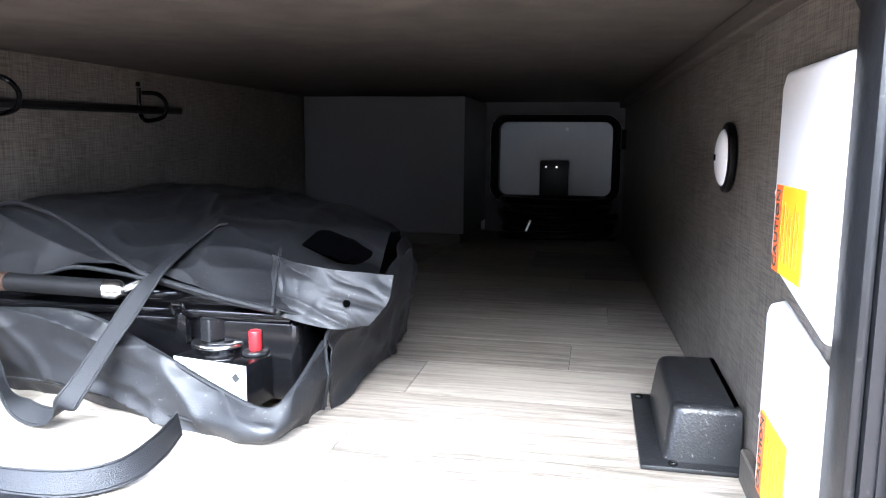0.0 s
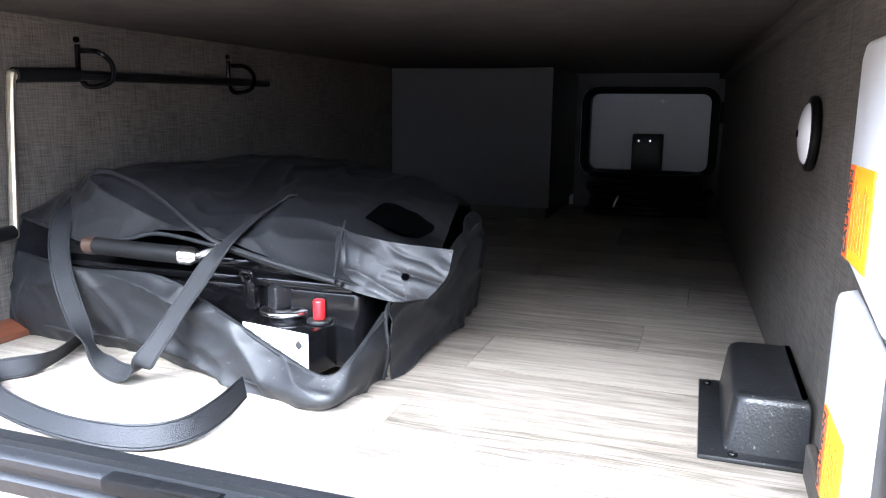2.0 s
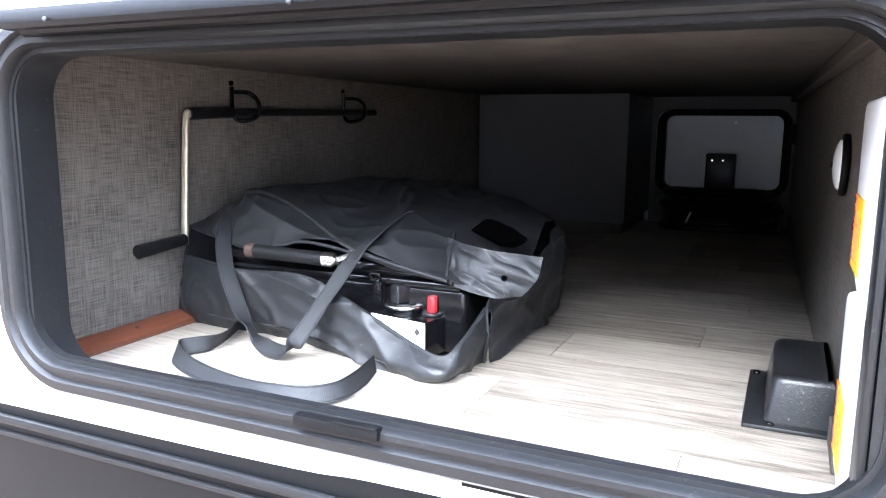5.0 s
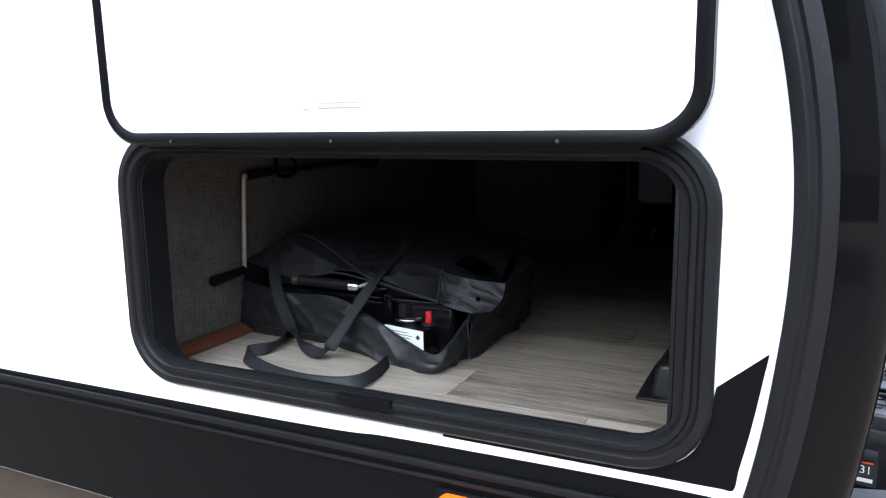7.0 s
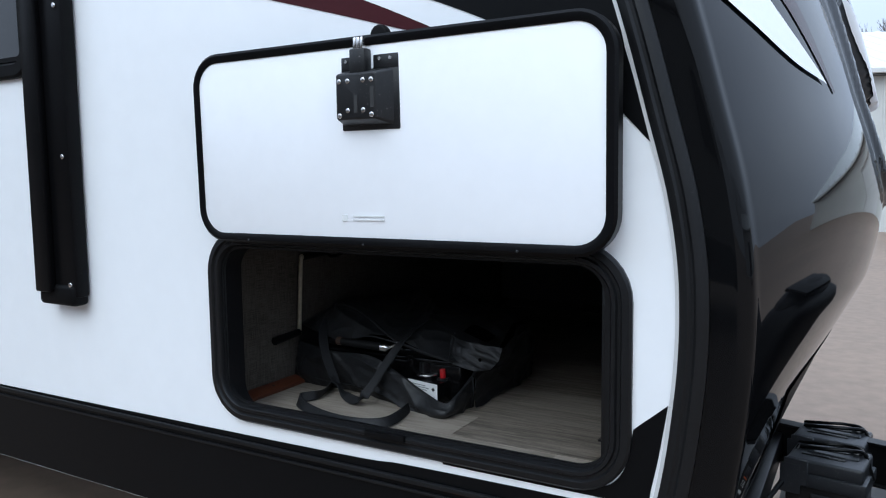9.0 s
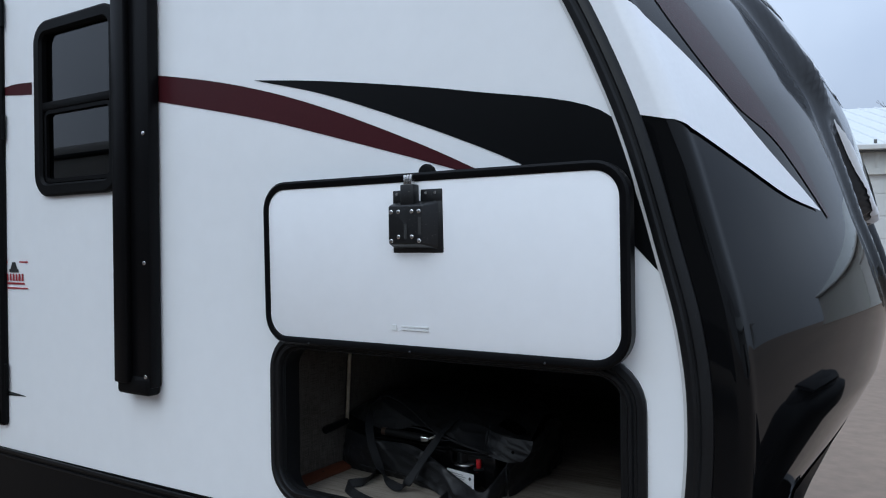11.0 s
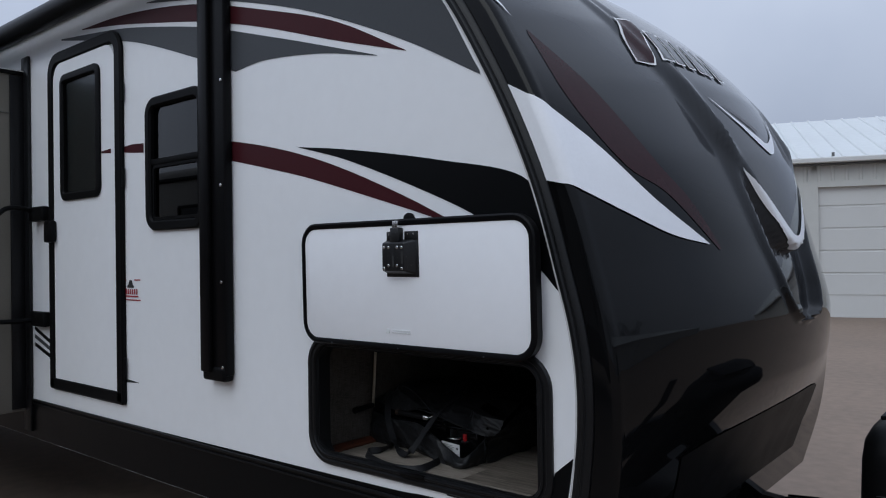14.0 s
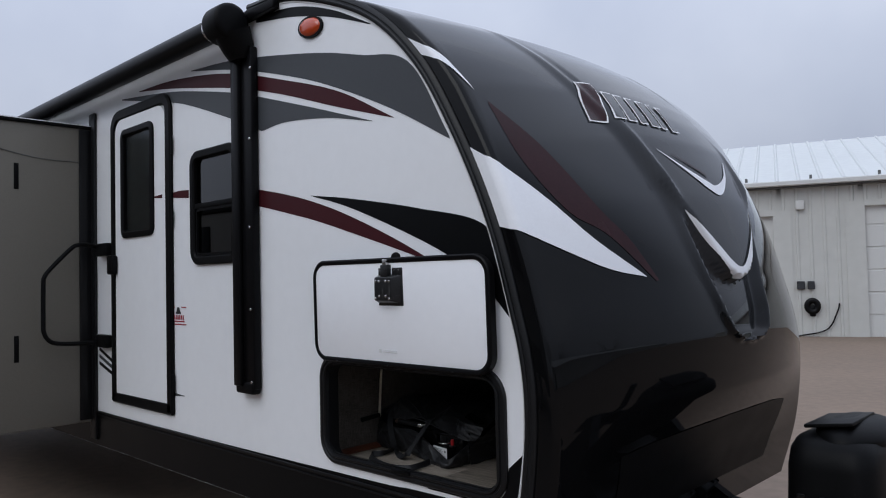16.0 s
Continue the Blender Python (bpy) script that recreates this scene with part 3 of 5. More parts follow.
# brand badge as plain outlined blocks
def badge(q0, top, height, width, fill):
    lean = -0.40 * height
    rim = 0.0075
    edge = cap_decal("badge_shape", [(q0, top), (q0 + width, top)], [(q0 + lean, top - height), (q0 + width + lean, top - height)], PAPER, "white outlined badge block", 8, 8, 0.006)
    a, c = -0.40 * rim, lean + 0.40 * rim
    part("badge_fill", band([(q0 + a + rim, top - rim), (q0 + width + a - rim, top - rim)],
                            [(q0 + c + rim, top - height + rim), (q0 + width + c - rim, top - height + rim)], on_cap, 8, 8, 0.0085), fill, cap)
    return edge


badge(0.80, 2.475, 0.215, 0.105, REDFADE)
for k in range(6):
    badge(0.915 + 0.083 * k, 2.435 - 0.004 * k, 0.150, (0.074, 0.066, 0.060, 0.072, 0.045, 0.066)[k], CAPGREY)


# moulding between side wall and cap
def moulding():
    pts = [Vector((p.x, 0, p.y)) for p in TRIM]
    bm = bmesh.new()
    sec = ((0.006, 0.0), (0.006, 0.008), (0.014, 0.015), (0.022, 0.016), (0.027, 0.012), (0.033, 0.012), (0.038, 0.016), (0.050, 0.013), (0.058, 0.006), (0.058, 0.0))
    rows = []
    for k, p in enumerate(pts):
        nrm = Vector((NX[k], 0, NZ[k]))
        rows.append([bm.verts.new(p + nrm * s + Vector((0, -w, 0))) for s, w in sec])
    for a, b in zip(rows, rows[1:]):
        for k in range(len(sec) - 1):
            bm.faces.new((a[k], a[k + 1], b[k + 1], b[k]))
    part("corner_moulding", bm, RUBBER, trailer, "black rubber insert moulding")
    bm = bmesh.new()
    rows = []
    for k, p in enumerate(pts):
        nrm = Vector((NX[k], 0, NZ[k]))
        rows.append([bm.verts.new(p + nrm * s + Vector((0, -w, 0))) for s, w in ((-0.002, 0.001), (-0.002, 0.004), (0.0055, 0.004), (0.0055, 0.001))])
    for a, b in zip(rows, rows[1:]):
        for k in range(3):
            bm.faces.new((a[k], a[k + 1], b[k + 1], b[k]))
    part("sealant_line", bm, WHITEPL, trailer, "thin white sealant line")


moulding()

# side decals
wall_decal("charcoal_swoosh", [(-3.036, 2.865), (-2.526, 2.819), (-1.852, 2.703), (-1.471, 2.609), (-1.160, 2.51), (-0.935, 2.165)],
           [(-3.036, 2.861), (-2.527, 2.763), (-1.996, 2.617), (-1.637, 2.49), (-1.254, 2.323), (-0.932, 2.152)], GREYDECAL, "charcoal swoosh decal")
wall_decal("maroon_swoosh", [(-3.747, 2.875), (-3.327, 2.858), (-2.901, 2.81), (-2.527, 2.742), (-2.095, 2.623), (-1.638, 2.477), (-1.258, 2.292)],
           [(-3.747, 2.871), (-3.328, 2.812), (-2.90, 2.735), (-2.529, 2.661), (-2.097, 2.548), (-1.64, 2.403), (-1.258, 2.29)], REDDECAL, "maroon swoosh decal")
wall_decal("charcoal_swoosh", [(-4.014, 2.871), (-3.328, 2.791), (-2.9, 2.715), (-2.53, 2.636), (-2.28, 2.567)],
           [(-4.014, 2.863), (-3.33, 2.728), (-3.0, 2.642), (-2.533, 2.484), (-2.28, 2.388)], GREYDECAL)
wall_decal("charcoal_swoosh", [(-2.28, 2.567), (-1.859, 2.442), (-1.641, 2.375), (-1.402, 2.301)],
           [(-2.28, 2.388), (-2.06, 2.400), (-1.72, 2.365), (-1.402, 2.299)], GREYDECAL)
wall_decal("black_swoosh", [(-2.32, 3.00), (-1.986, 2.965), (-1.69, 2.875), (-1.40, 2.735)],
           [(-2.32, 2.97), (-1.98, 2.915), (-1.68, 2.835), (-1.40, 2.730)], BLACKDECAL)
wall_decal("maroon_swoosh", [(-2.54, 2.125), (-2.11, 2.045), (-1.817, 1.973), (-1.559, 1.889), (-1.27, 1.775), (-1.07, 1.685)],
           [(-2.54, 2.045), (-2.11, 1.953), (-1.82, 1.887), (-1.56, 1.816), (-1.3, 1.742), (-1.09, 1.68)], REDDECAL)
wall_decal("maroon_swoosh", [(-3.31, 2.158), (-3.20, 2.163), (-3.08, 2.157)], [(-3.31, 2.132), (-3.20, 2.120), (-3.08, 2.109)], REDDECAL)
wall_decal("black_swoosh", [(-1.866, 2.012), (-1.557, 1.970), (-1.12, 1.892), (-0.765, 1.802), (-0.698, 1.62), (-0.650, 1.455)],
           [(-1.866, 2.012), (-1.55, 1.925), (-1.124, 1.766), (-0.90, 1.66), (-0.735, 1.535), (-0.650, 1.45)], BLACKDECAL, "black swoosh decal")
wall_decal("black_skirt", [(-9.4, 0.70), (-4.0, 0.705), (-1.60, 0.722), (-1.19, 0.733), (-0.80, 0.737), (-0.645, 0.735)],
           [(-9.4, 0.462), (-4.0, 0.462), (-1.6, 0.462), (-1.19, 0.462), (-0.9, 0.462), (-0.732, 0.462)], BLACKDECAL, "black lower skirt band")
wall_decal("black_corner", [(-1.10, 0.765), (-0.80, 0.7605), (-0.735, 0.775)],
           [(-1.10, 0.752), (-0.82, 0.751), (-0.735, 0.751)], BLACKDECAL)
wall_decal("black_corner", [(-0.735, 0.775), (-0.720, 0.782), (-0.708, 0.792), (-0.697, 0.807), (-0.686, 0.835), (-0.674, 0.901)],
           [(-0.735, 0.751), (-0.664, 0.751), (-0.645, 0.753), (-0.639, 0.785), (-0.626, 0.85), (-0.609, 0.957)], BLACKDECAL)
for k in range(3):
    wall_decal("black_swoosh", [(-4.43, 1.16 - 0.05 * k), (-4.1, 1.06 - 0.04 * k), (-3.6, 0.965 - 0.02 * k), (-3.15, 0.93)],
               [(-4.43, 1.135 - 0.05 * k), (-4.1, 1.035 - 0.04 * k), (-3.6, 0.95 - 0.02 * k), (-3.15, 0.928)], BLACKDECAL if k % 2 == 0 else GREYDECAL)


part("skirt_rail", join(box(-9.3, -0.69, -0.012, -0.002, 0.693, 0.706, 0.003), box(-9.3, -0.70, -0.008, -0.002, 0.672, 0.680, 0.002)), RUBBER, side, "black skirt rail")


# dealer sticker as plain shapes
def sticker():
    def bit(x0, x1, z0, z1, ink, inset=0.0):
        return part("sticker", slab([(x0, z0), (x1, z0), (x1 - inset, z1), (x0 + inset, z1)], 0.0022, 0.003, on_wall), ink, side)
    tagged(bit(-3.326, -3.270, 1.456, 1.462, INKRED), "small dark red dealer sticker")
    bit(-3.185, -3.125, 1.456, 1.462, INKRED)
    bit(-3.326, -3.125, 1.352, 1.358, INKRED)
    bit(-3.258, -3.193, 1.418, 1.430, INKDARK)
    bit(-3.250, -3.201, 1.430, 1.458, INKDARK, 0.014)
    for k in range(7):
        bit(-3.302 + 0.022 * k, -3.288 + 0.022 * k, 1.384, 1.412, INKRED, 0.002)
    bit(-3.305, -3.148, 1.370, 1.377, INKRED)


sticker()


# ---------------------------------------------------------------- windows, entry door
def side_window():
    w = part("side_window", sweep_loop(round_loop(*WIN, 0.085), ((0, 0.002), (0, 0.016), (-0.008, 0.022), (-0.040, 0.022), (-0.048, 0.012), (-0.048, -0.012), (-0.040, -0.012), (-0.040, 0.002)), on_wall),
             BLACKPL, trailer, "dark tinted sliding window in black frame")
    part("pane", box(WIN[0] + 0.03, WIN[1] - 0.03, 0.006, 0.011, WIN[2] + 0.03, WIN[3] - 0.03), TINT, w, smooth=False)
    part("mullion", box(WIN[0] + 0.045, WIN[1] - 0.045, -0.012, 0.004, 2.035, 2.065, 0.003), BLACKPL, w)
    part("vent_sash", sweep_loop(round_loop(WIN[0] + 0.052, WIN[1] - 0.052, WIN[2] + 0.052, 2.034, 0.03), ((0, -0.004), (0, 0.008), (-0.014, 0.008), (-0.014, -0.004)), on_wall), BLACKPL, w)


side_window()


def entry_door():
    x0, x1, z0, z1 = DOOR
    d = part("entry_door", sweep_loop(round_loop(x0, x1, z0, z1, (0.02, 0.02, 0.13, 0.13)), ((0, 0.002), (0, 0.014), (-0.010, 0.024), (-0.062, 0.024), (-0.070, 0.014), (-0.070, 0.002)), on_wall),
             BLACKPL, trailer, "closed white entry door in black frame")
    part("door_leaf", holed(round_loop(x0 + 0.072, x1 - 0.072, z0 + 0.06, z1 - 0.072, (0.02, 0.02, 0.10, 0.10)), [round_loop(DWIN[0] + 0.03, DWIN[1] - 0.03, DWIN[2] + 0.03, DWIN[3] - 0.03, 0.04)], 0.003, 0.017, on_wall), WHITE, d, smooth=False)
    part("door_window_frame", sweep_loop(round_loop(*DWIN, 0.06), ((0, 0.017), (0, 0.028), (-0.01, 0.032), (-0.036, 0.032), (-0.044, 0.024), (-0.044, 0.0), (-0.03, 0.0), (-0.03, 0.017)), on_wall), BLACKPL, d)
    part("pane", box(DWIN[0] + 0.02, DWIN[1] - 0.02, -0.012, -0.006, DWIN[2] + 0.02, DWIN[3] - 0.02), TINTFROST, d, smooth=False)
    part("door_lock", box(x0 + 0.008, x0 + 0.110, -0.058, -0.017, 1.672, 1.802, 0.014), BLACKPL, d, "black door lock handle")
    part("dart_decal", band([(-3.56, 2.152), (-3.45, 2.157), (-3.39, 2.16)], [(-3.56, 2.151), (-3.45, 2.140), (-3.39, 2.135)], lambda u, v, w: on_wall(u, v, 0.0185), 8, 2), REDDECAL, d)
    for z in (1.0, 2.0, 2.45):
        part("hinge", tube([(x1 + 0.008, -0.014, z - 0.05), (x1 + 0.008, -0.014, z + 0.05)], 0.008), BLACKPL, d)


entry_door()


def grab_handle():
    x, y = -4.36, -0.03
    pts = [(x, y, 1.87), (x, -0.09, 1.885), (x, -0.165, 1.885), (x, -0.22, 1.855), (x, -0.34, 1.73), (x, -0.388, 1.665), (x, -0.395, 1.60), (x, -0.396, 1.36), (x, -0.392, 1.29), (x, -0.36, 1.235), (x, -0.30, 1.21), (x, -0.16, 1.20), (x, -0.09, 1.20), (x, y, 1.20)]
    h = part("grab_handle", tube(pts, 0.015, 90), BLACKPL, trailer, "black foam-sleeved folding grab handle")
    for z in (1.855, 1.215):
        part("bracket", box(x - 0.03, x + 0.17, -0.05, -0.002, z - 0.05, z + 0.04, 0.012), BLACKPL, h)


grab_handle()


# ---------------------------------------------------------------- awning
def awning():
    a = part("awning", tube([(-9.3, -0.13, 2.955), (-2.50, -0.13, 2.955)], 0.062, sides=24), ALU, trailer, "rolled black awning on tube")
    part("end_casting", disc(0.100, 0.17, pose(-2.50, -0.13, 2.955, 0, 90, 0), 28, 0.03), BLACKPL, a, "black rounded awning end casting")
    part("end_collar", disc(0.068, 0.03, pose(-2.545, -0.13, 2.955, 0, 90, 0), 24, 0.004), CHROME, a)
    part("arm_head", tube([(-2.40, -0.10, 2.92), (-2.40, -0.065, 2.84), (-2.40, -0.05, 2.78)], [0.10, 0.085, 0.06], sides=16), BLACKPL, a)
    part("arm", join(box(-2.488, -2.306, -0.050, -0.004, 1.045, 2.84, 0.010, 2), box(-2.47, -2.40, -0.075, -0.046, 1.06, 2.82, 0.008, 2)), ALU, a, "black aluminium awning arm")
    part("arm_foot", box(-2.480, -2.312, -0.058, -0.003, 1.020, 1.085, 0.014, 3), BLACKPL, a)
    for x, z in ((-2.328, 1.045), (-2.328, 1.085), (-2.33, 1.46), (-2.328, 1.887), (-2.32, 2.35), (-2.305, 2.72), (-2.45, 1.05)):
        part("bolt", disc(0.008, 0.006, pose(x, -0.050, z, 90, 0, 0), 10, 0.002), CHROME, a)
    part("roof_rail", box(-9.3, -2.1, -0.045, 0.0, 2.985, 3.035, 0.008), ALU, a, "black awning rail along the roof edge")


awning()


# ---------------------------------------------------------------- slide-out room
def slide_out():
    s = part("slide_out", box(-9.3, -4.53, -0.80, 0.10, 0.62, 2.74, 0.012), TAUPE, trailer, "taupe slide-out room side")
    part("slide_top", box(-9.32, -4.515, -0.82, 0.0, 2.735, 2.765, 0.006), ALU, s, "dark metal edge with pale drip line")
    part("slide_flange", box(-4.555, -4.455, -0.022, -0.002, 0.50, 2.85, 0.006), RUBBER, s, "black rubber slide flange")
    part("slide_wiper", box(-4.535, -4.518, -0.10, -0.02, 0.64, 2.73, 0.004), RUBBER, s)
    for z in (1.18, 2.36):
        part("vent_slot", box(-4.531, -4.526, -0.525, -0.495, z - 0.09, z + 0.09, 0.002), BLACKPL, s)
    part("seam", tube([(-4.527, -0.79, 2.58), (-4.527, -0.40, 2.50), (-4.527, -0.05, 2.49)], 0.003, 20, 6), SHADEMETAL, s)
    part("drip_line", box(-4.516, -4.512, -0.81, -0.02, 2.757, 2.762), PAPER, s)


slide_out()


# ---------------------------------------------------------------- marker lamps
def marker(mtx, lens, label):
    m = part("marker_lamp", disc(0.5, 1.0, mtx @ Matrix.Diagonal((0.125, 0.085, 0.012, 1)), 32, 0.0), BLACKPL, trailer, label)
    bm = bmesh.new()
    bmesh.ops.create_uvsphere(bm, u_segments=28, v_segments=12, radius=1)
    bmesh.ops.transform(bm, matrix=mtx @ Matrix.Translation((0, 0, 0.008)) @ Matrix.Diagonal((0.055, 0.036, 0.024, 1)), verts=bm.verts)
    part("lens", bm, lens, m, "ribbed amber lens")


marker(Matrix.Translation((-1.835, -0.001, 2.825)) @ pose(0, 0, 0, 90, 0, 0) @ pose(0, 0, 0, 0, 0, -8) @ Matrix.Diagonal((1.55, 1.25, 1, 1)), AMBERDARK, "dark orange oval marker lamp")
lamp2 = part("marker_lamp", box(-1.112, -0.980, -0.014, -0.002, 0.596, 0.662, 0.006), BLACKPL, trailer, "orange rectangular marker lamp")
part("lens", slab(round_loop(-1.106, -0.986, 0.600, 0.658, 0.022), 0.012, 0.034, on_wall, 0.007), AMBER, lamp2, "ribbed amber lens")
for k in range(3):
    part("lens_rib", box(-1.085, -1.007, -0.0355, -0.033, 0.612 + 0.014 * k, 0.618 + 0.014 * k, 0.001), AMBER, lamp2)


# ---------------------------------------------------------------- baggage opening and its raised door
def baggage_opening():
    r = part("opening_ring", sweep_loop(round_loop(-1.804, -0.677, 0.760, 1.262, 0.115),
             ((0, 0.001), (0, 0.009), (-0.005, 0.014), (-0.018, 0.016), (-0.022, 0.010), (-0.028, 0.010), (-0.031, 0.016), (-0.038, 0.016), (-0.042, 0.010), (-0.042, -0.012), (-0.048, -0.012), (-0.048, 0.001)), on_wall),
             RUBBER, trailer, "black rounded opening frame with rubber seal")
    part("catch_plate", box(-1.30, -1.19, -0.022, -0.006, 0.790, 0.803, 0.002), BLACKPL, r, "thin black catch plate")
    part("catch_plate", box(-1.245, -1.19, -0.024, -0.012, 0.803, 0.806, 0.001), BLACKPL, r)
    part("jamb", sweep_loop(round_loop(*BAY, 0.075), ((0.001, -0.002), (0.001, -SKIN - 0.003), (-0.013, -SKIN - 0.003), (-0.013, -0.002)), on_wall), RUBBER, r)
    part("jamb_seal", box(-0.7415, -0.7335, 0.006, 0.054, 0.815, 1.195, 0.003), RUBBER, r)


baggage_opening()
TILT = radians(1.0)


def on_door(u, v, w):
    """Raised door lying up against the wall: w towards the yard."""
    return (u, -0.030 - w - (v - 1.25) * math.sin(TILT), v)


def baggage_door():
    x0, x1, z0, z1 = -1.770, -0.692, 1.236, 1.692
    d = part("baggage_door", slab(round_loop(x0 + 0.012, x1 - 0.012, z0 + 0.012, z1 - 0.012, 0.070), 0.0, 0.026, on_door, 0.002), DOORWHITE, trailer, "white baggage door swung up against the wall")
    part("door_edge", sweep_loop(round_loop(x0, x1, z0, z1, 0.082), ((0, -0.002), (0.0, 0.026), (-0.006, 0.031), (-0.016, 0.031), (-0.022, 0.028), (-0.022, -0.002)), on_door), ALU, d, "black aluminium door edge")
    part("hinge", tube([(x0 + 0.09, -0.030, 1.238), (x1 - 0.09, -0.030, 1.238)], 0.009), ALU, d, "long black piano hinge")
    for x in (-1.60, -1.26, -0.89):
        part("rivet", disc(0.003, 0.003, pose(x, -0.062, 1.243, 90, 0, 0), 10, 0.001), GREYBOX, d)
    # latch box: flanged plate, raised box with sloping shoulders, bolt with its chrome tongue
    cx, z1b, z0b = -1.233, 1.650, 1.492
    plate = join(box(cx - 0.075, cx + 0.075, -0.064, -0.057, z0b, z1b - 0.028, 0.003), box(cx + 0.010, cx + 0.075, -0.064, -0.057, z1b - 0.034, z1b, 0.003),
                 box(cx - 0.075, cx - 0.030, -0.064, -0.057, z1b - 0.034, z1b, 0.003))
    lat = part("latch_box", plate, BLACKMOULD, d, "black plastic latch mechanism box")
    bm = bmesh.new()
    lo = round_loop(cx - 0.072, cx + 0.062, z0b + 0.010, z1b - 0.030, 0.008, 4)
    hi = round_loop(cx - 0.066, cx + 0.036, z0b + 0.022, z1b - 0.040, 0.006, 4)
    p0, p1 = [bm.verts.new((u, -0.063, v)) for u, v in lo], [bm.verts.new((u, -0.096, v)) for u, v in hi]
    for i in range(len(p0)):
        bm.faces.new((p0[i], p0[(i + 1) % len(p0)], p1[(i + 1) % len(p0)], p1[i]))
    top = bm.faces.new(p1)
    bmesh.ops.bevel(bm, geom=list(top.edges), offset=0.004, segments=3, affect="EDGES", profile=0.5)
    part("latch_housing", bm, BLACKMOULD, d)
    part("latch_tongue", box(cx - 0.034, cx + 0.006, -0.090, -0.062, z1b - 0.045, z1b + 0.012, 0.004), BLACKMOULD, d)
    for k in range(3):
        part("latch_bolt", box(cx - 0.027 + 0.009 * k, cx - 0.020 + 0.009 * k, -0.084, -0.068, z1b + 0.008, z1b + 0.036, 0.0015), CHROME, d, "chrome latch bolt" if k == 0 else "")
    part("key_knob", disc(0.023, 0.02, pose(cx + 0.022, -0.04, z1b + 0.040, 90, 0, 0), 20, 0.006), BLACKPL, d)
    for x, z in ((-0.056, 0.102), (-0.034, 0.102), (0.006, 0.102), (0.027, 0.102), (-0.056, 0.030), (-0.034, 0.040), (0.006, 0.040), (0.027, 0.030)):
        part("screw", disc(0.0058, 0.004, pose(cx + x, -0.095, z0b + z, 90, 0, 0), 12, 0.002), CHROME, d)
    for x in (-0.060, 0.028, 0.055):
        part("screw", disc(0.004, 0.003, pose(cx + x, -0.064, z1b - 0.010, 90, 0, 0), 10), CHROME, d)
    part("latch_slot", box(cx - 0.018, cx - 0.009, -0.0968, -0.0945, z0b + 0.035, z0b + 0.072), INKDARK, d)
    part("latch_slot", box(cx + 0.024, cx + 0.033, -0.0968, -0.0945, z0b + 0.045, z0b + 0.088), INKDARK, d)
    # faint maker's line of print
    part("print", box(-1.318, -1.303, -0.0600, -0.0575, 1.294, 1.308), FAINT, d)
    for z in (1.296, 1.304):
        part("print", box(-1.288, -1.205, -0.0600, -0.0575, z, z + 0.003), FAINT, d)


baggage_door()

# ---------------------------------------------------------------- storage bay
fl = part("floor", box(LEFT, RIGHT, SKIN, FAR, FLOOR - 0.04, FLOOR - 0.004), DARKIN)
tagged(fl, "grey oak vinyl plank floor of the storage bay", "floor", kind="structure")


def bay_wall(name, label, bm, material=WEAVE):
    w = part(name, bm, material, smooth=False)
    return tagged(w, label, "wall", kind="structure")


wl_left = bay_wall("wall_left", "brown woven-print wall panel in the storage bay", box(LEFT - 0.012, LEFT, SKIN, FAR, FLOOR - 0.04, CEILZ + 0.03))
SKEW = Matrix(((1, -0.034, 0, 0), (0, 1, 0, 0), (0, 0, 1, 0), (0, 0, 0, 1)))
wl_right = bay_wall("wall_right", "brown woven-print wall panel in the storage bay", box(RIGHT, RIGHT + 0.012, SKIN, FAR, FLOOR - 0.04, CEILZ + 0.03, 0, 2, SKEW))
ce = part("ceiling", box(LEFT, RIGHT, SKIN, FAR, CEILZ, CEILZ + 0.012), SHADEWEAVE, smooth=False)
tagged(ce, "low brown woven-print ceiling panel, darkened for shade", "ceiling", kind="structure")
bn = part("trim", box(RIGHT - 0.022, RIGHT, SKIN + 0.03, FAR - 0.05, CEILZ - 0.022, CEILZ, 0.003, 2, SKEW), SHADEWEAVE, smooth=False)
tagged(bn, "brown batten along ceiling edge", "trim", kind="structure")
bs = part("baseboard", box(LEFT, LEFT + 0.045, SKIN + 0.02, 1.6, FLOOR, FLOOR + 0.014, 0.003, 2, Matrix.Translation((LEFT, 0, FLOOR)) @ pose(0, 0, 0, 0, 16, 0) @ Matrix.Translation((-LEFT, 0, -FLOOR + 0.010))), TRIMWOOD)
tagged(bs, "reddish brown wooden base strip", "baseboard", kind="structure")
part("nail", disc(0.004, 0.002, pose(LEFT + 0.026, 0.26, FLOOR + 0.0165, 0, 16, 0), 8), INKDARK, bs)
bb = part("panel_box", box(-1.852, -1.312, 1.888, FAR, FLOOR + 0.042, CEILZ - 0.004, 0.002), PANELSHADE, smooth=False)
tagged(bb, "boxed-in partition board at the bay's end, darkened for shade", "partition", kind="structure")
part("plinth", box(-1.84, -1.33, 1.93, FAR, FLOOR, FLOOR + 0.042), DARKIN, bb)
wb = part("wall_back", holed([(-1.312, FLOOR), (RIGHT, FLOOR), (RIGHT, CEILZ), (-1.312, CEILZ)], [round_loop(*BAYF, 0.06)], -2.365, -2.380, on_wall), PANELSHADE, smooth=False)
tagged(wb, "end wall round the far hatch, darkened for shade", "wall", kind="structure")


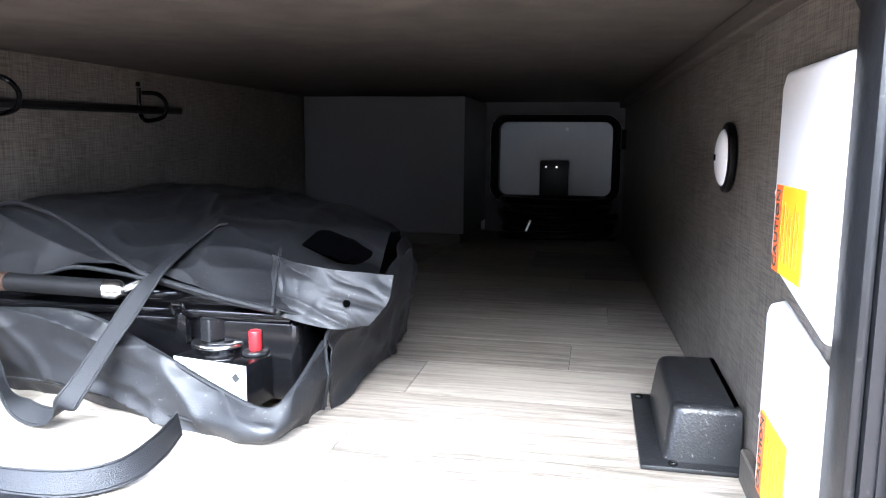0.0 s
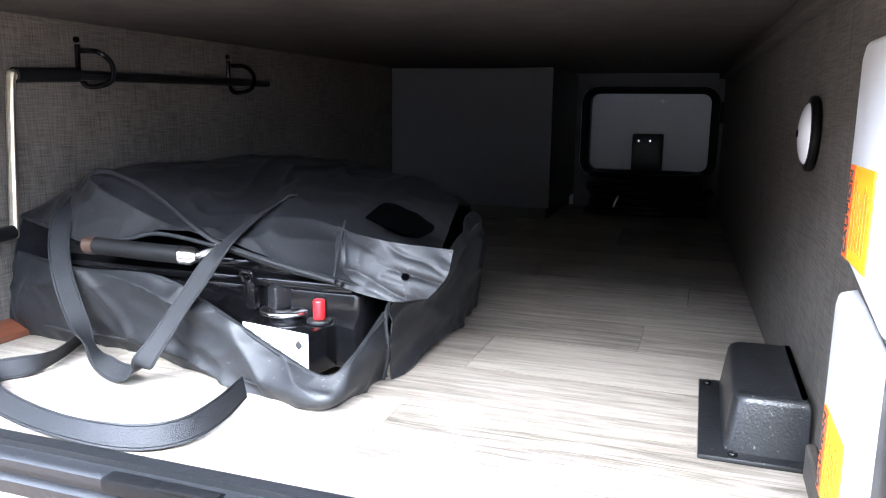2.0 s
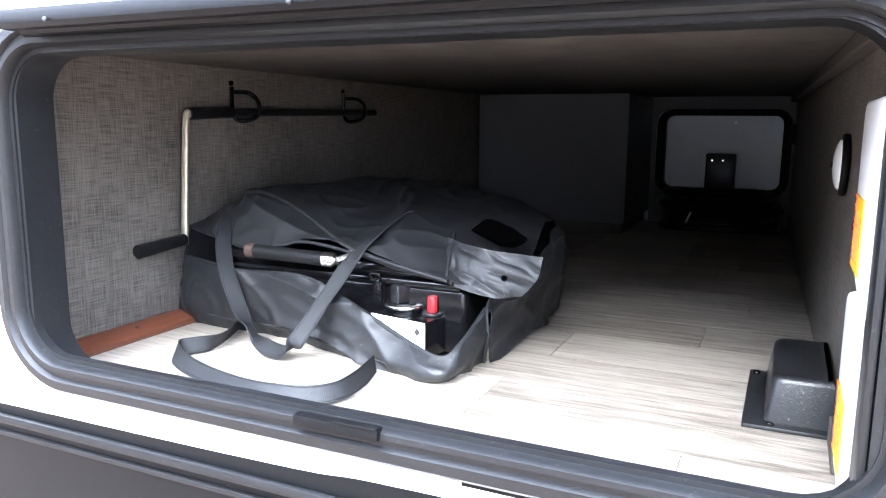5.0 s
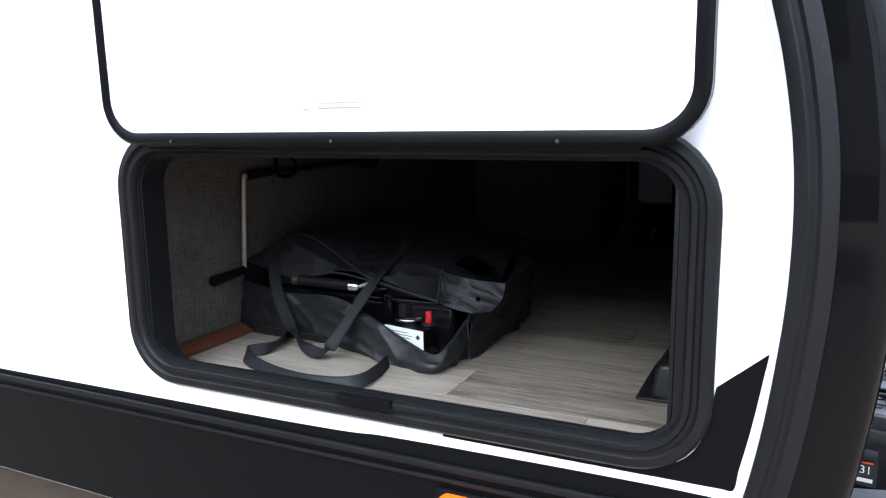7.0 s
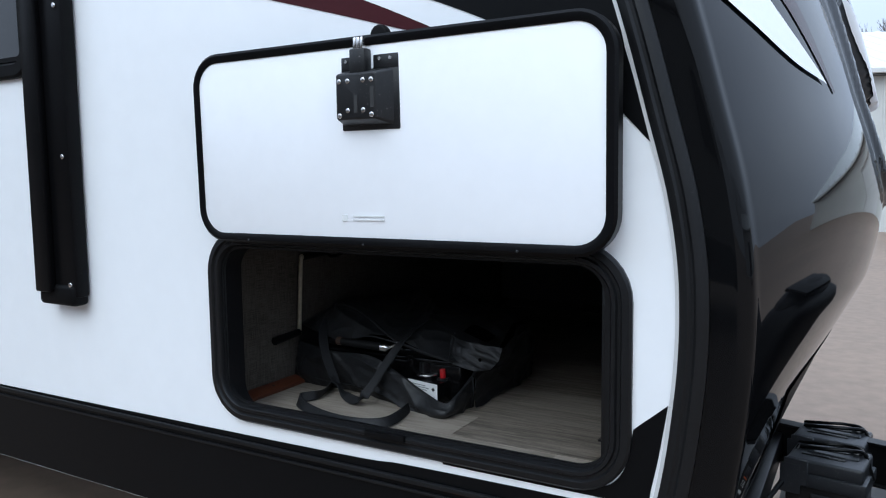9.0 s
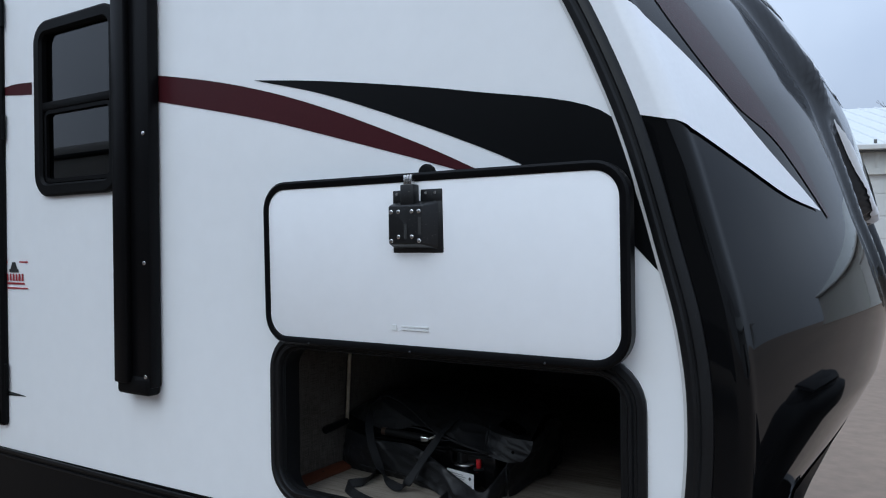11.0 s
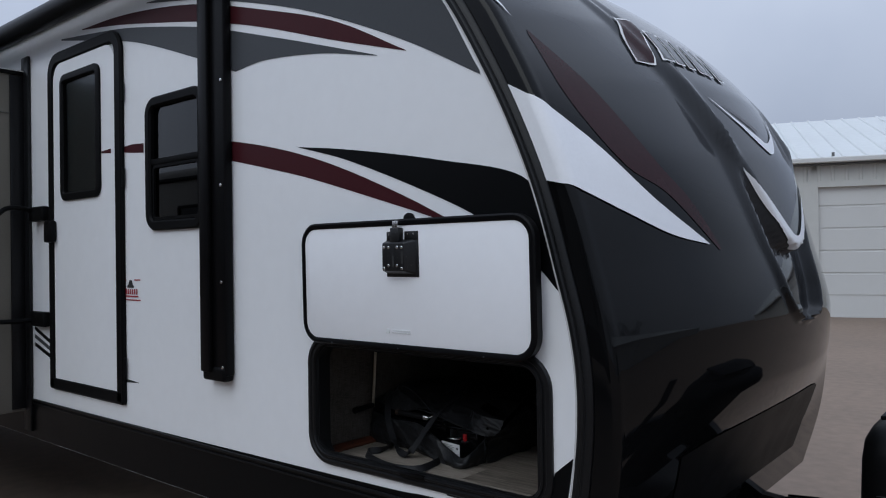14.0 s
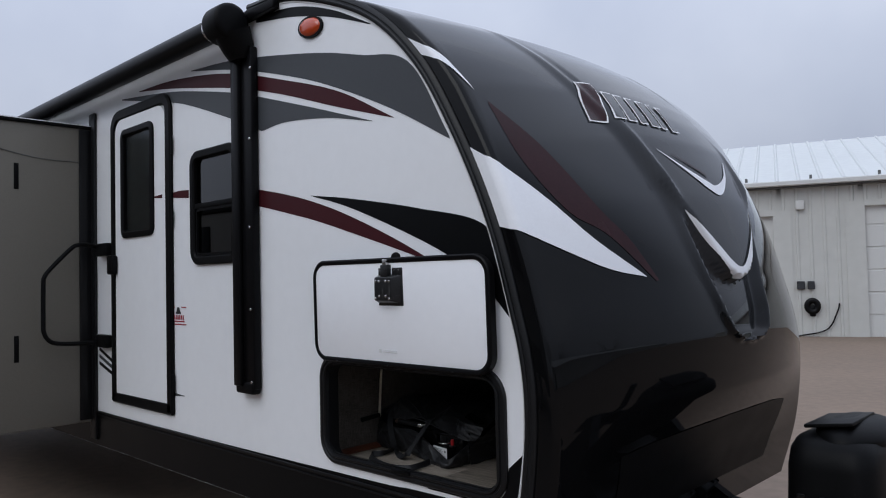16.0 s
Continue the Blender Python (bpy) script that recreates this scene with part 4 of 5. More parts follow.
def far_door():
    d = thing("baggage_door", (-1.07, FAR, 0.86), "closed white far hatch with black seal and latch", "hatch")
    part("door_panel", box(-1.31, -0.80, WIDTH + 0.002, WIDTH + 0.03, 0.85, 1.20, 0.004), FARSHADED, d)
    part("seal", sweep_loop(round_loop(-1.300, -0.808, 0.852, 1.198, 0.065), ((0, -FAR + 0.012), (-0.02, -FAR + 0.018), (-0.034, -FAR + 0.006), (-0.034, -WIDTH), (0, -WIDTH)), lambda u, v, w: (u, -w, v)), RUBBER, d, "black rubber seal ring")
    part("latch_box", box(-1.109, -0.999, FAR - 0.01, WIDTH + 0.001, 0.868, 1.020, 0.006), BLACKMOULD, d, "black latch box")
    for x in (-1.085, -1.045):
        part("screw", disc(0.004, 0.004, pose(x, FAR - 0.009, 0.995, 90, 0, 0), 8), CHROME, d)
    part("sticker", disc(0.007, 0.002, pose(-1.012, WIDTH + 0.002, 1.138, 90, 0, 0), 12), PAPER, d)
    part("catch", box(-1.28, -1.10, FAR - 0.016, FAR + 0.01, 1.176, 1.186, 0.002), CHROME, d)


far_door()
hk = thing("wall_catch", (RIGHT - 0.077, 2.27, 1.08), "small black catch on the woven wall near the far hatch", "catch")
part("body", box(RIGHT - 0.094, RIGHT - 0.076, 2.24, 2.30, 1.065, 1.135, 0.004), BLACKPL, hk)


# ---------------------------------------------------------------- right-hand wall things
def dome_light():
    y, z = 0.494, 1.076
    X = RIGHT - 0.034 * y
    d = thing("dome_light", (X, y, z), "round frosted bay light in black ring on the wall", "light")
    m = pose(X, y, z, 0, -90, 0)
    part("ring", disc(0.043, 0.010, m, 40, 0.004), BLACKPL, d, "black plastic ring")
    bm = bmesh.new()
    bmesh.ops.create_uvsphere(bm, u_segments=36, v_segments=18, radius=1)
    bmesh.ops.delete(bm, geom=[v for v in bm.verts if v.co.z < -0.01], context="VERTS")
    bmesh.ops.transform(bm, matrix=m @ Matrix.Translation((0, 0, 0.009)) @ Matrix.Diagonal((0.035, 0.035, 0.010, 1)), verts=bm.verts)
    part("lens", bm, FROST, d, "frosted white lens")
    part("switch", disc(0.004, 0.003, m @ Matrix.Translation((0, 0.0, 0.018)), 12, 0.001), BLACKPL, d)


dome_light()


def caution_cover(z0, z1, label, turn):
    """White moulded cover with a sloping shoulder and an orange warning label."""
    y0, y1, xo = 0.058, 0.240, RIGHT - 0.003
    t = thing("battery_cover", (xo, y1, z0), label, "cover", group="white covers by the opening")
    ch = 0.03
    loop = [(y0, z0), (y1 - 0.012, z0), (y1, z0 + 0.012), (y1, z1 - 0.012), (y1 - 0.012, z1), (y0, z1)]
    loop = [(y0, z0 - ch if turn < 0 else z0), *loop[1:5], (y0, z1 - ch if turn > 0 else z1)]
    bm = bmesh.new()
    outer_l = [bm.verts.new((xo - 0.001, a, b)) for a, b in loop]
    cy, cz = (y0 + y1) / 2, (z0 + z1) / 2
    inner_l = [bm.verts.new((xo - 0.0190, cy + (a - cy) * 0.93, cz + (b - cz) * 0.96)) for a, b in loop]
    n = len(loop)
    for i in range(n):
        bm.faces.new((outer_l[i], outer_l[(i + 1) % n], inner_l[(i + 1) % n], inner_l[i]))
    bm.faces.new(inner_l)
    bm.faces.new(outer_l[::-1])
    bmesh.ops.bevel(bm, geom=list(bm.edges), offset=0.005, segments=3, affect="EDGES", profile=0.5)
    part("shell", bm, WHITEPL, t)
    part("foot_clip", disc(0.006, 0.008, pose(xo - 0.010, y1 + 0.001, (z0 + z1) / 2 - 0.02, -90, 0, 0), 12, 0.002), WHITEPL, t)
    return t


c1 = caution_cover(0.982, 1.158, "white moulded cover with yellow caution label", -1)
c2 = caution_cover(0.760, 0.957, "white moulded cover with yellow caution label, low by the sill", 1)
for c, zc in ((c1, 1.022), (c2, 0.818)):
    part("warning_label", box(RIGHT - 0.0235, RIGHT - 0.0218, 0.128, 0.216, zc - 0.037, zc + 0.037), YELLOW, c, "yellow caution label")
    part("label_stripe", box(RIGHT - 0.0240, RIGHT - 0.0232, 0.196, 0.217, zc - 0.037, zc + 0.037), ORANGE, c)
    bar_text("CAUTION", 0.0150, Matrix.Translation((RIGHT - 0.0244, 0.2065, zc)) @ Matrix(((0, 0, -1, 0), (0, -1, 0, 0), (-1, 0, 0, 0), (0, 0, 0, 1))) @ pose(0, 0, 0, 0, 0, 180), INKDARK, "lettering", c)
    for k in range(5):
        part("print_bar", box(RIGHT - 0.0240, RIGHT - 0.0232, 0.184 - 0.011 * k, 0.1855 - 0.011 * k, zc - 0.026, zc + 0.024 - 0.005 * (k % 3)), ORANGE, c)


def drain_cover():
    d = thing("drain_cover", (-0.79, 0.42, FLOOR), "black moulded plastic box cover on the floor", "cover")
    x0, x1, y0, y1 = -0.843, RIGHT - 0.016, 0.300, 0.535
    part("flange", box(x0, x1 - 0.001, y0, y1, FLOOR, FLOOR + 0.006, 0.002), BLACKMOULD, d)
    bm = bmesh.new()
    lo = round_loop(x0 + 0.024, x1, y0 + 0.016, y1 - 0.004, (0.014, 0.002, 0.002, 0.014), 4)
    hi = round_loop(x0 + 0.032, x1, y0 + 0.026, y1 - 0.010, (0.016, 0.002, 0.002, 0.016), 4)
    a = [bm.verts.new((u, v, FLOOR + 0.005)) for u, v in lo]
    b = [bm.verts.new((u, v, FLOOR + 0.066)) for u, v in hi]
    for i in range(len(a)):
        bm.faces.new((a[i], a[(i + 1) % len(a)], b[(i + 1) % len(a)], b[i]))
    top = bm.faces.new(b)
    bmesh.ops.bevel(bm, geom=list(top.edges), offset=0.009, segments=4, affect="EDGES", profile=0.5)
    part("shell", bm, BLACKMOULD, d)
    for x, y in ((x0 + 0.034, y0 + 0.007), (x0 + 0.010, y1 - 0.02)):
        part("screw", disc(0.005, 0.004, pose(x, y, FLOOR + 0.006), 10, 0.001), ENAMEL, d)
    part("corner_flap", box(-0.745, -0.735, 0.20, 0.297, FLOOR, FLOOR + 0.035, 0.002, 1, None), SHADEWEAVE, wl_right)


drain_cover()


# ---------------------------------------------------------------- crank on the left-hand wall
def crank():
    x = LEFT + 0.017
    c = thing("jack_crank", (x, 0.40, 0.91), "zinc steel jack crank with black grips hung on wall hooks", "crank")
    part("rod", tube([(x, 0.396, 0.905), (x, 0.396, 0.92), (x, 0.412, 1.125), (x, 0.422, 1.140), (x, 0.442, 1.142)], 0.0068, 30), ZINC, c)
    part("grip", tube([(x + 0.003, 0.390, 0.907), (x + 0.006, 0.275, 0.900)], [0.0105, 0.0125], sides=16), FOAM, c, "black foam grip")
    part("grip", tube([(x, 0.420, 1.142), (x, 0.54, 1.147)], 0.0115, sides=16), FOAM, c, "black foam grip")
    part("socket_bar", tube([(x, 0.54, 1.147), (x, 1.12, 1.154)], 0.0085, sides=10), STEELBLACK, c)
    for y in (0.560, 0.985):
        h = thing("wall_hook", (LEFT, y, 1.19), "black wire hook screwed to the wall", "hook", group="crank hooks")
        part("wire", tube([(LEFT + 0.004, y, 1.198), (LEFT + 0.004, y, 1.152), (LEFT + 0.010, y + 0.012, 1.130), (LEFT + 0.040, y + 0.03, 1.138), (LEFT + 0.052, y + 0.025, 1.165), (LEFT + 0.045, y + 0.005, 1.185), (LEFT + 0.012, y, 1.188)], 0.0045, 40, 8), ENAMEL, h)
        part("screw", disc(0.005, 0.005, pose(LEFT, y, 1.206, 0, 90, 0), 10), ENAMEL, h)


crank()


# ---------------------------------------------------------------- coil of hose by the far hatch
def hose_coil():
    h = thing("hose_coil", (-1.03, 2.10, FLOOR), "coiled black hose lying on the bay floor", "hose")
    pts = []
    for k in range(7 * 24):
        a = 2 * math.pi * k / 24
        turn = k / 24
        r = 0.185 + 0.012 * math.sin(2.3 * a) - 0.01 * (turn % 2)
        pts.append((-1.03 + r * 1.02 * math.cos(a), 2.13 + r * 0.95 * math.sin(a), FLOOR + 0.016 + 0.019 * turn + 0.005 * math.sin(1.7 * a)))
    part("hose", tube(pts, 0.0135, sides=8), HOSE, h)
    part("fitting", tube([(-1.115, 1.925, 0.806), (-1.100, 1.925, 0.842)], 0.006, sides=10), CHROME, h, "brass hose end")


hose_coil()


# ---------------------------------------------------------------- portable grill in its bag
def grill():
    g = thing("portable_grill", (-1.45, 0.52, FLOOR), "black enamel portable grill inside an open bag", "grill")
    part("body", box(-1.735, -1.255, 0.375, 0.70, FLOOR + 0.012, 0.875, 0.015, 3), ENAMEL, g)
    part("lid", box(-1.74, -1.285, 0.372, 0.70, 0.878, 0.906, 0.012, 4), ENAMEL, g, "black enamel lid")
    part("lid_rim", box(-1.745, -1.262, 0.364, 0.705, 0.868, 0.880, 0.004, 2), ENAMEL, g)
    hd = part("handle", tube([(-1.640, 0.335, 0.910), (-1.480, 0.335, 0.907)], 0.0118, sides=20), FOAM, g, "black lid handle with chrome end")
    part("end_cap", tube([(-1.492, 0.335, 0.907), (-1.476, 0.335, 0.907), (-1.468, 0.335, 0.907)], [0.0126, 0.0126, 0.007], sides=20), CHROME, hd, "chrome end cap")
    part("end_cap", tube([(-1.648, 0.335, 0.910), (-1.632, 0.335, 0.910)], 0.0124, sides=20), mat("worn_brown_ferrule", (0.05, 0.030, 0.022), 0.4, metal=0.3), hd)
    part("handle_bracket", tube([(-1.470, 0.335, 0.907), (-1.455, 0.348, 0.914), (-1.445, 0.365, 0.918)], 0.005, 10, 8), CHROME, hd)
    part("handle_stud", disc(0.011, 0.012, pose(-1.445, 0.362, 0.920, 90, 0, 0), 16, 0.003), CHROME, hd)
    part("latch", join(box(-1.412, -1.396, 0.352, 0.366, 0.838, 0.878, 0.003), tube([(-1.411, 0.350, 0.876), (-1.411, 0.346, 0.889), (-1.397, 0.346, 0.889), (-1.397, 0.350, 0.876)], 0.0025, 14, 6)), ENAMEL, g, "black wire latch")
    m = Matrix.Translation((-1.346, 0.385, 0.755)) @ pose(0, 0, 0, 0, 0, -11)
    cb = part("control_box", box(-0.055, 0.055, -0.052, 0.045, 0.012, 0.070, 0.002, 2, m), ENAMEL, g, "control box with white instruction label")
    part("label", box(-0.0545, 0.0545, -0.0532, -0.0520, 0.013, 0.069, 0, 2, m), PAPER, cb, "white printed instruction label")
    for k in range(7):
        part("print_bar", box(-0.046 + 0.004 * (k % 2), 0.012 + 0.006 * (k % 3), -0.0537, -0.0531, 0.022 + 0.006 * k, 0.024 + 0.006 * k, 0, 2, m), INK, cb)
    for k in range(3):
        part("print_bar", box(-0.002, 0.046, -0.0537, -0.0531, 0.020 + 0.005 * k, 0.0218 + 0.005 * k, 0, 2, m), INK, cb)
    part("hazard_mark", box(-0.0045, 0.0045, -0.0539, -0.0531, -0.0045, 0.0045, 0, 2, m @ Matrix.Translation((0.040, 0, 0.053)) @ pose(0, 0, 0, 0, 45, 0)), INKDARK, cb)
    kb = part("knob", disc(0.035, 0.007, m @ Matrix.Translation((-0.018, -0.010, 0.077)), 48, 0.0025), CHROME, g, "chrome-rimmed black control knob")
    part("knob_base", disc(0.030, 0.008, m @ Matrix.Translation((-0.018, -0.010, 0.0695)), 40), ENAMEL, kb)
    part("knob_dial", disc(0.023, 0.003, m @ Matrix.Translation((-0.018, -0.010, 0.0835)), 32), ENAMEL, kb)
    part("knob_grip", box(-0.0095, 0.0095, -0.021, 0.021, 0, 0.030, 0.003, 3, m @ Matrix.Translation((-0.018, -0.012, 0.0855)) @ pose(0, 0, 0, 0, 0, -14)), BLACKMOULD, kb)
    ig = part("igniter", disc(0.016, 0.006, m @ Matrix.Translation((0.036, -0.008, 0.070)), 24, 0.002), BLACKMOULD, g)
    part("button", disc(0.0080, 0.027, m @ Matrix.Translation((0.036, -0.008, 0.075)), 20, 0.003), REDPL, ig, "red igniter button")


grill()


def grill_bag():
    b = thing("grill_bag", (-1.5, 0.5, FLOOR), "open black nylon carry bag slumped on the floor", "bag")
    z = FLOOR + 0.003
    # front panel, sagging open towards the viewer
    part("front_panel", cloth([
        [(-1.856, 0.400, z), (-1.721, 0.380, z), (-1.614, 0.378, z), (-1.498, 0.337, z), (-1.367, 0.301, z), (-1.262, 0.274, z), (-1.240, 0.330, z), (-1.230, 0.400, z)],
        [(-1.856, 0.388, 0.80), (-1.71, 0.352, 0.795), (-1.60, 0.345, 0.795), (-1.48, 0.322, 0.785), (-1.355, 0.287, 0.772), (-1.254, 0.262, 0.766), (-1.231, 0.318, 0.78), (-1.222, 0.390, 0.80)],
        [(-1.856, 0.396, 0.845), (-1.70, 0.350, 0.84), (-1.565, 0.335, 0.840), (-1.455, 0.315, 0.823), (-1.340, 0.290, 0.792), (-1.254, 0.270, 0.777), (-1.232, 0.312, 0.797), (-1.226, 0.386, 0.828)],
        [(-1.856, 0.405, 0.873), (-1.693, 0.362, 0.867), (-1.543, 0.345, 0.872), (-1.446, 0.325, 0.847), (-1.331, 0.300, 0.805), (-1.257, 0.281, 0.789), (-1.236, 0.312, 0.806), (-1.228, 0.388, 0.842)]],
        150, 44, 0.002, 0.0085, 10.0, 1.0), NYLON, b, "sagging black nylon front panel")
    part("front_hem", tube([(-1.856, 0.404, 0.873), (-1.693, 0.361, 0.867), (-1.543, 0.344, 0.872), (-1.446, 0.324, 0.847), (-1.331, 0.299, 0.805), (-1.257, 0.280, 0.789), (-1.236, 0.311, 0.806), (-1.228, 0.387, 0.842)], 0.0032, 80, 8), WEBBING, b)
    # top panel thrown back over the grill
    part("top_panel", cloth([
        [(-1.858, 0.420, 0.925), (-1.677, 0.372, 0.905), (-1.600, 0.360, 0.918), (-1.547, 0.362, 0.928), (-1.443, 0.352, 0.918), (-1.350, 0.345, 0.900), (-1.264, 0.340, 0.888), (-1.176, 0.365, 0.872)],
        [(-1.858, 0.46, 0.935), (-1.71, 0.415, 0.972), (-1.625, 0.410, 0.965), (-1.555, 0.41, 0.955), (-1.46, 0.405, 0.942), (-1.375, 0.405, 0.945), (-1.275, 0.400, 0.922), (-1.170, 0.41, 0.898)],
        [(-1.858, 0.53, 0.940), (-1.715, 0.47, 0.998), (-1.630, 0.47, 0.992), (-1.550, 0.48, 0.975), (-1.480, 0.48, 0.965), (-1.39, 0.48, 0.972), (-1.285, 0.48, 0.955), (-1.180, 0.48, 0.925)],
        [(-1.858, 0.62, 0.935), (-1.75, 0.60, 0.985), (-1.671, 0.62, 1.003), (-1.60, 0.63, 1.004), (-1.52, 0.65, 1.004), (-1.421, 0.65, 1.000), (-1.301, 0.65, 0.986), (-1.202, 0.62, 0.955)],
        [(-1.858, 0.72, 0.90), (-1.75, 0.74, 0.94), (-1.67, 0.76, 0.96), (-1.60, 0.77, 0.965), (-1.52, 0.78, 0.965), (-1.42, 0.78, 0.96), (-1.31, 0.77, 0.945), (-1.215, 0.74, 0.91)],
        [(-1.858, 0.76, z), (-1.75, 0.79, z), (-1.67, 0.81, z), (-1.60, 0.82, z), (-1.52, 0.83, z), (-1.42, 0.83, z), (-1.31, 0.82, z), (-1.225, 0.79, z)]],
        180, 120, 0.002, 0.0088, 8.5, 4.0), NYLON, b, "creased black nylon top panel")
    part("top_hem", tube([(-1.856, 0.420, 0.926), (-1.677, 0.371, 0.905), (-1.600, 0.359, 0.918), (-1.547, 0.361, 0.928), (-1.443, 0.351, 0.918), (-1.350, 0.344, 0.900), (-1.264, 0.339, 0.888)], 0.003, 70, 8), WEBBING, b)
    # zip seam that runs up over the left-hand bulge
    part("zip_seam", tube([(-1.770, 0.440, 0.962), (-1.715, 0.430, 1.000), (-1.640, 0.416, 0.993), (-1.560, 0.390, 0.967), (-1.500, 0.362, 0.946), (-1.440, 0.342, 0.926), (-1.350, 0.338, 0.906), (-1.268, 0.332, 0.892)], 0.0036, 80, 8), WEBBING, b, "black zip seam")
    part("left_end", cloth([
        [(-1.858, 0.400, z), (-1.858, 0.55, z), (-1.858, 0.76, z)],
        [(-1.856, 0.392, 0.86), (-1.856, 0.55, 0.86), (-1.856, 0.75, 0.86)],
        [(-1.856, 0.420, 0.925), (-1.856, 0.55, 0.938), (-1.856, 0.72, 0.90)]], 20, 20, 0.002, 0.003, 15, 9.0), NYLON, b)
    part("right_end", cloth([
        [(-1.230, 0.395, z), (-1.226, 0.52, z), (-1.226, 0.64, z), (-1.226, 0.79, z)],
        [(-1.224, 0.390, 0.80), (-1.212, 0.50, 0.80), (-1.208, 0.62, 0.80), (-1.214, 0.78, 0.82)],
        [(-1.228, 0.388, 0.850), (-1.205, 0.50, 0.855), (-1.195, 0.62, 0.87), (-1.210, 0.76, 0.87)],
        [(-1.200, 0.420, 0.880), (-1.185, 0.48, 0.900), (-1.195, 0.62, 0.945), (-1.213, 0.74, 0.908)]], 50, 40, 0.002, 0.009, 9, 6.0), NYLON, b, "black nylon end panel")
    # torn reinforcing flap on the corner with its hole
    part("corner_flap", cloth([
        [(-1.300, 0.392, 0.952), (-1.262, 0.372, 0.946), (-1.205, 0.362, 0.940), (-1.136, 0.386, 0.932)],
        [(-1.288, 0.366, 0.922), (-1.248, 0.352, 0.915), (-1.200, 0.348, 0.908), (-1.140, 0.372, 0.900)],
        [(-1.274, 0.346, 0.884), (-1.236, 0.338, 0.878), (-1.195, 0.340, 0.872), (-1.160, 0.360, 0.874)]], 60, 44, 0.0025, 0.0040, 22, 3.0), NYLON, b, "frayed reinforcing flap")
    part("flap_eyelet", disc(0.0045, 0.003, pose(-1.183, 0.347, 0.902, 75, 0, 0), 12), HOLESHADE, b)
    # gaping end pocket: dark mouth with a rolled rim
    hm = Matrix.Translation((-1.216, 0.408, 0.956)) @ pose(0, 0, 0, 52, 14, 6)
    mouth = [hm @ Vector((0.043 * math.cos(a) + 0.003 * math.sin(5 * a), (0.024 if math.sin(a) > 0 else 0.013) * math.sin(a) + 0.0022 * math.sin(3 * a + 1) + 0.0012 * math.sin(7 * a), 0)) for a in (2 * math.pi * k / 32 for k in range(32))]
    bm = bmesh.new()
    ring = [bm.verts.new(p) for p in mouth]
    deep = bm.verts.new(hm @ Vector((0.0, 0.0, -0.035)))
    for k in range(32):
        bm.faces.new((ring[k], ring[(k + 1) % 32], deep))
    part("pocket_mouth", bm, HOLESHADE, b, "gaping pocket mouth, its inner shade painted black")
    # stitched seams
    part("corner_seam", tube([(-1.228, 0.384, z + 0.002), (-1.219, 0.376, 0.80), (-1.223, 0.380, 0.845), (-1.214, 0.382, 0.868)], 0.0024, 24, 6), WEBBING, b)
    part("bottom_seam", tube([(-1.850, 0.388, 0.775), (-1.71, 0.352, 0.775), (-1.60, 0.347, 0.776), (-1.48, 0.322, 0.770), (-1.355, 0.288, 0.764), (-1.256, 0.262, 0.762)], 0.0022, 60, 6), WEBBING, b)
    part("flap_seam", tube([(-1.290, 0.405, 0.955), (-1.282, 0.372, 0.928), (-1.274, 0.338, 0.893)], 0.0022, 20, 6), WEBBING, b)
    # straps
    up = (1.0, 0.1, 0.35)
    part("strap", ribbon([(-1.395, 0.455, 0.976), (-1.411, 0.425, 0.966), (-1.425, 0.338, 0.928), (-1.464, 0.305, 0.861), (-1.497, 0.275, 0.797), (-1.520, 0.262, 0.768), (-1.560, 0.268, 0.766), (-1.603, 0.285, 0.782), (-1.641, 0.303, 0.806), (-1.695, 0.332, 0.871), (-1.735, 0.375, 0.925), (-1.752, 0.425, 0.952), (-1.745, 0.445, 0.965)],
                         0.028, 0.0022, 110, [(1, 0.2, 0.5), (1, 0.2, 0.5), (1, 0.1, 0.45), (1, 0.1, 0.45), (0.8, 0.2, 0.3), (0.35, 0.7, 0.45), (0.2, 0.7, 0.6), (0.5, 0.3, -0.5), (0.7, 0.2, -0.5), (0.7, 0.3, -0.35), (0.7, 0.35, -0.3), (0.8, 0.2, -0.4), (0.8, 0.2, -0.4)]), WEBBING, b, "black webbing carry strap")
    zf = FLOOR + 0.0145
    part("strap", ribbon([(-1.705, 0.372, zf), (-1.672, 0.300, zf), (-1.660, 0.250, zf + 0.002), (-1.690, 0.205, zf), (-1.640, 0.160, zf), (-1.560, 0.130, zf - 0.002), (-1.470, 0.112, zf - 0.001), (-1.390, 0.115, zf), (-1.350, 0.145, zf + 0.002), (-1.345, 0.200, zf + 0.004), (-1.362, 0.272, zf + 0.002)],
                         0.027, 0.0022, 110, [(0.2, 0.1, 1), (0.4, 0.1, 0.9), (0.3, 0.3, 0.9), (0, 0.5, 0.8), (0, 0.7, 0.6), (0, 0.8, 0.5), (0, 0.8, 0.5), (-0.1, 0.5, 0.8), (-0.4, 0.2, 0.8), (-0.4, 0, 0.9), (-0.2, 0, 1)]), WEBBING, b, "black webbing strap looped on the floor")


grill_bag()


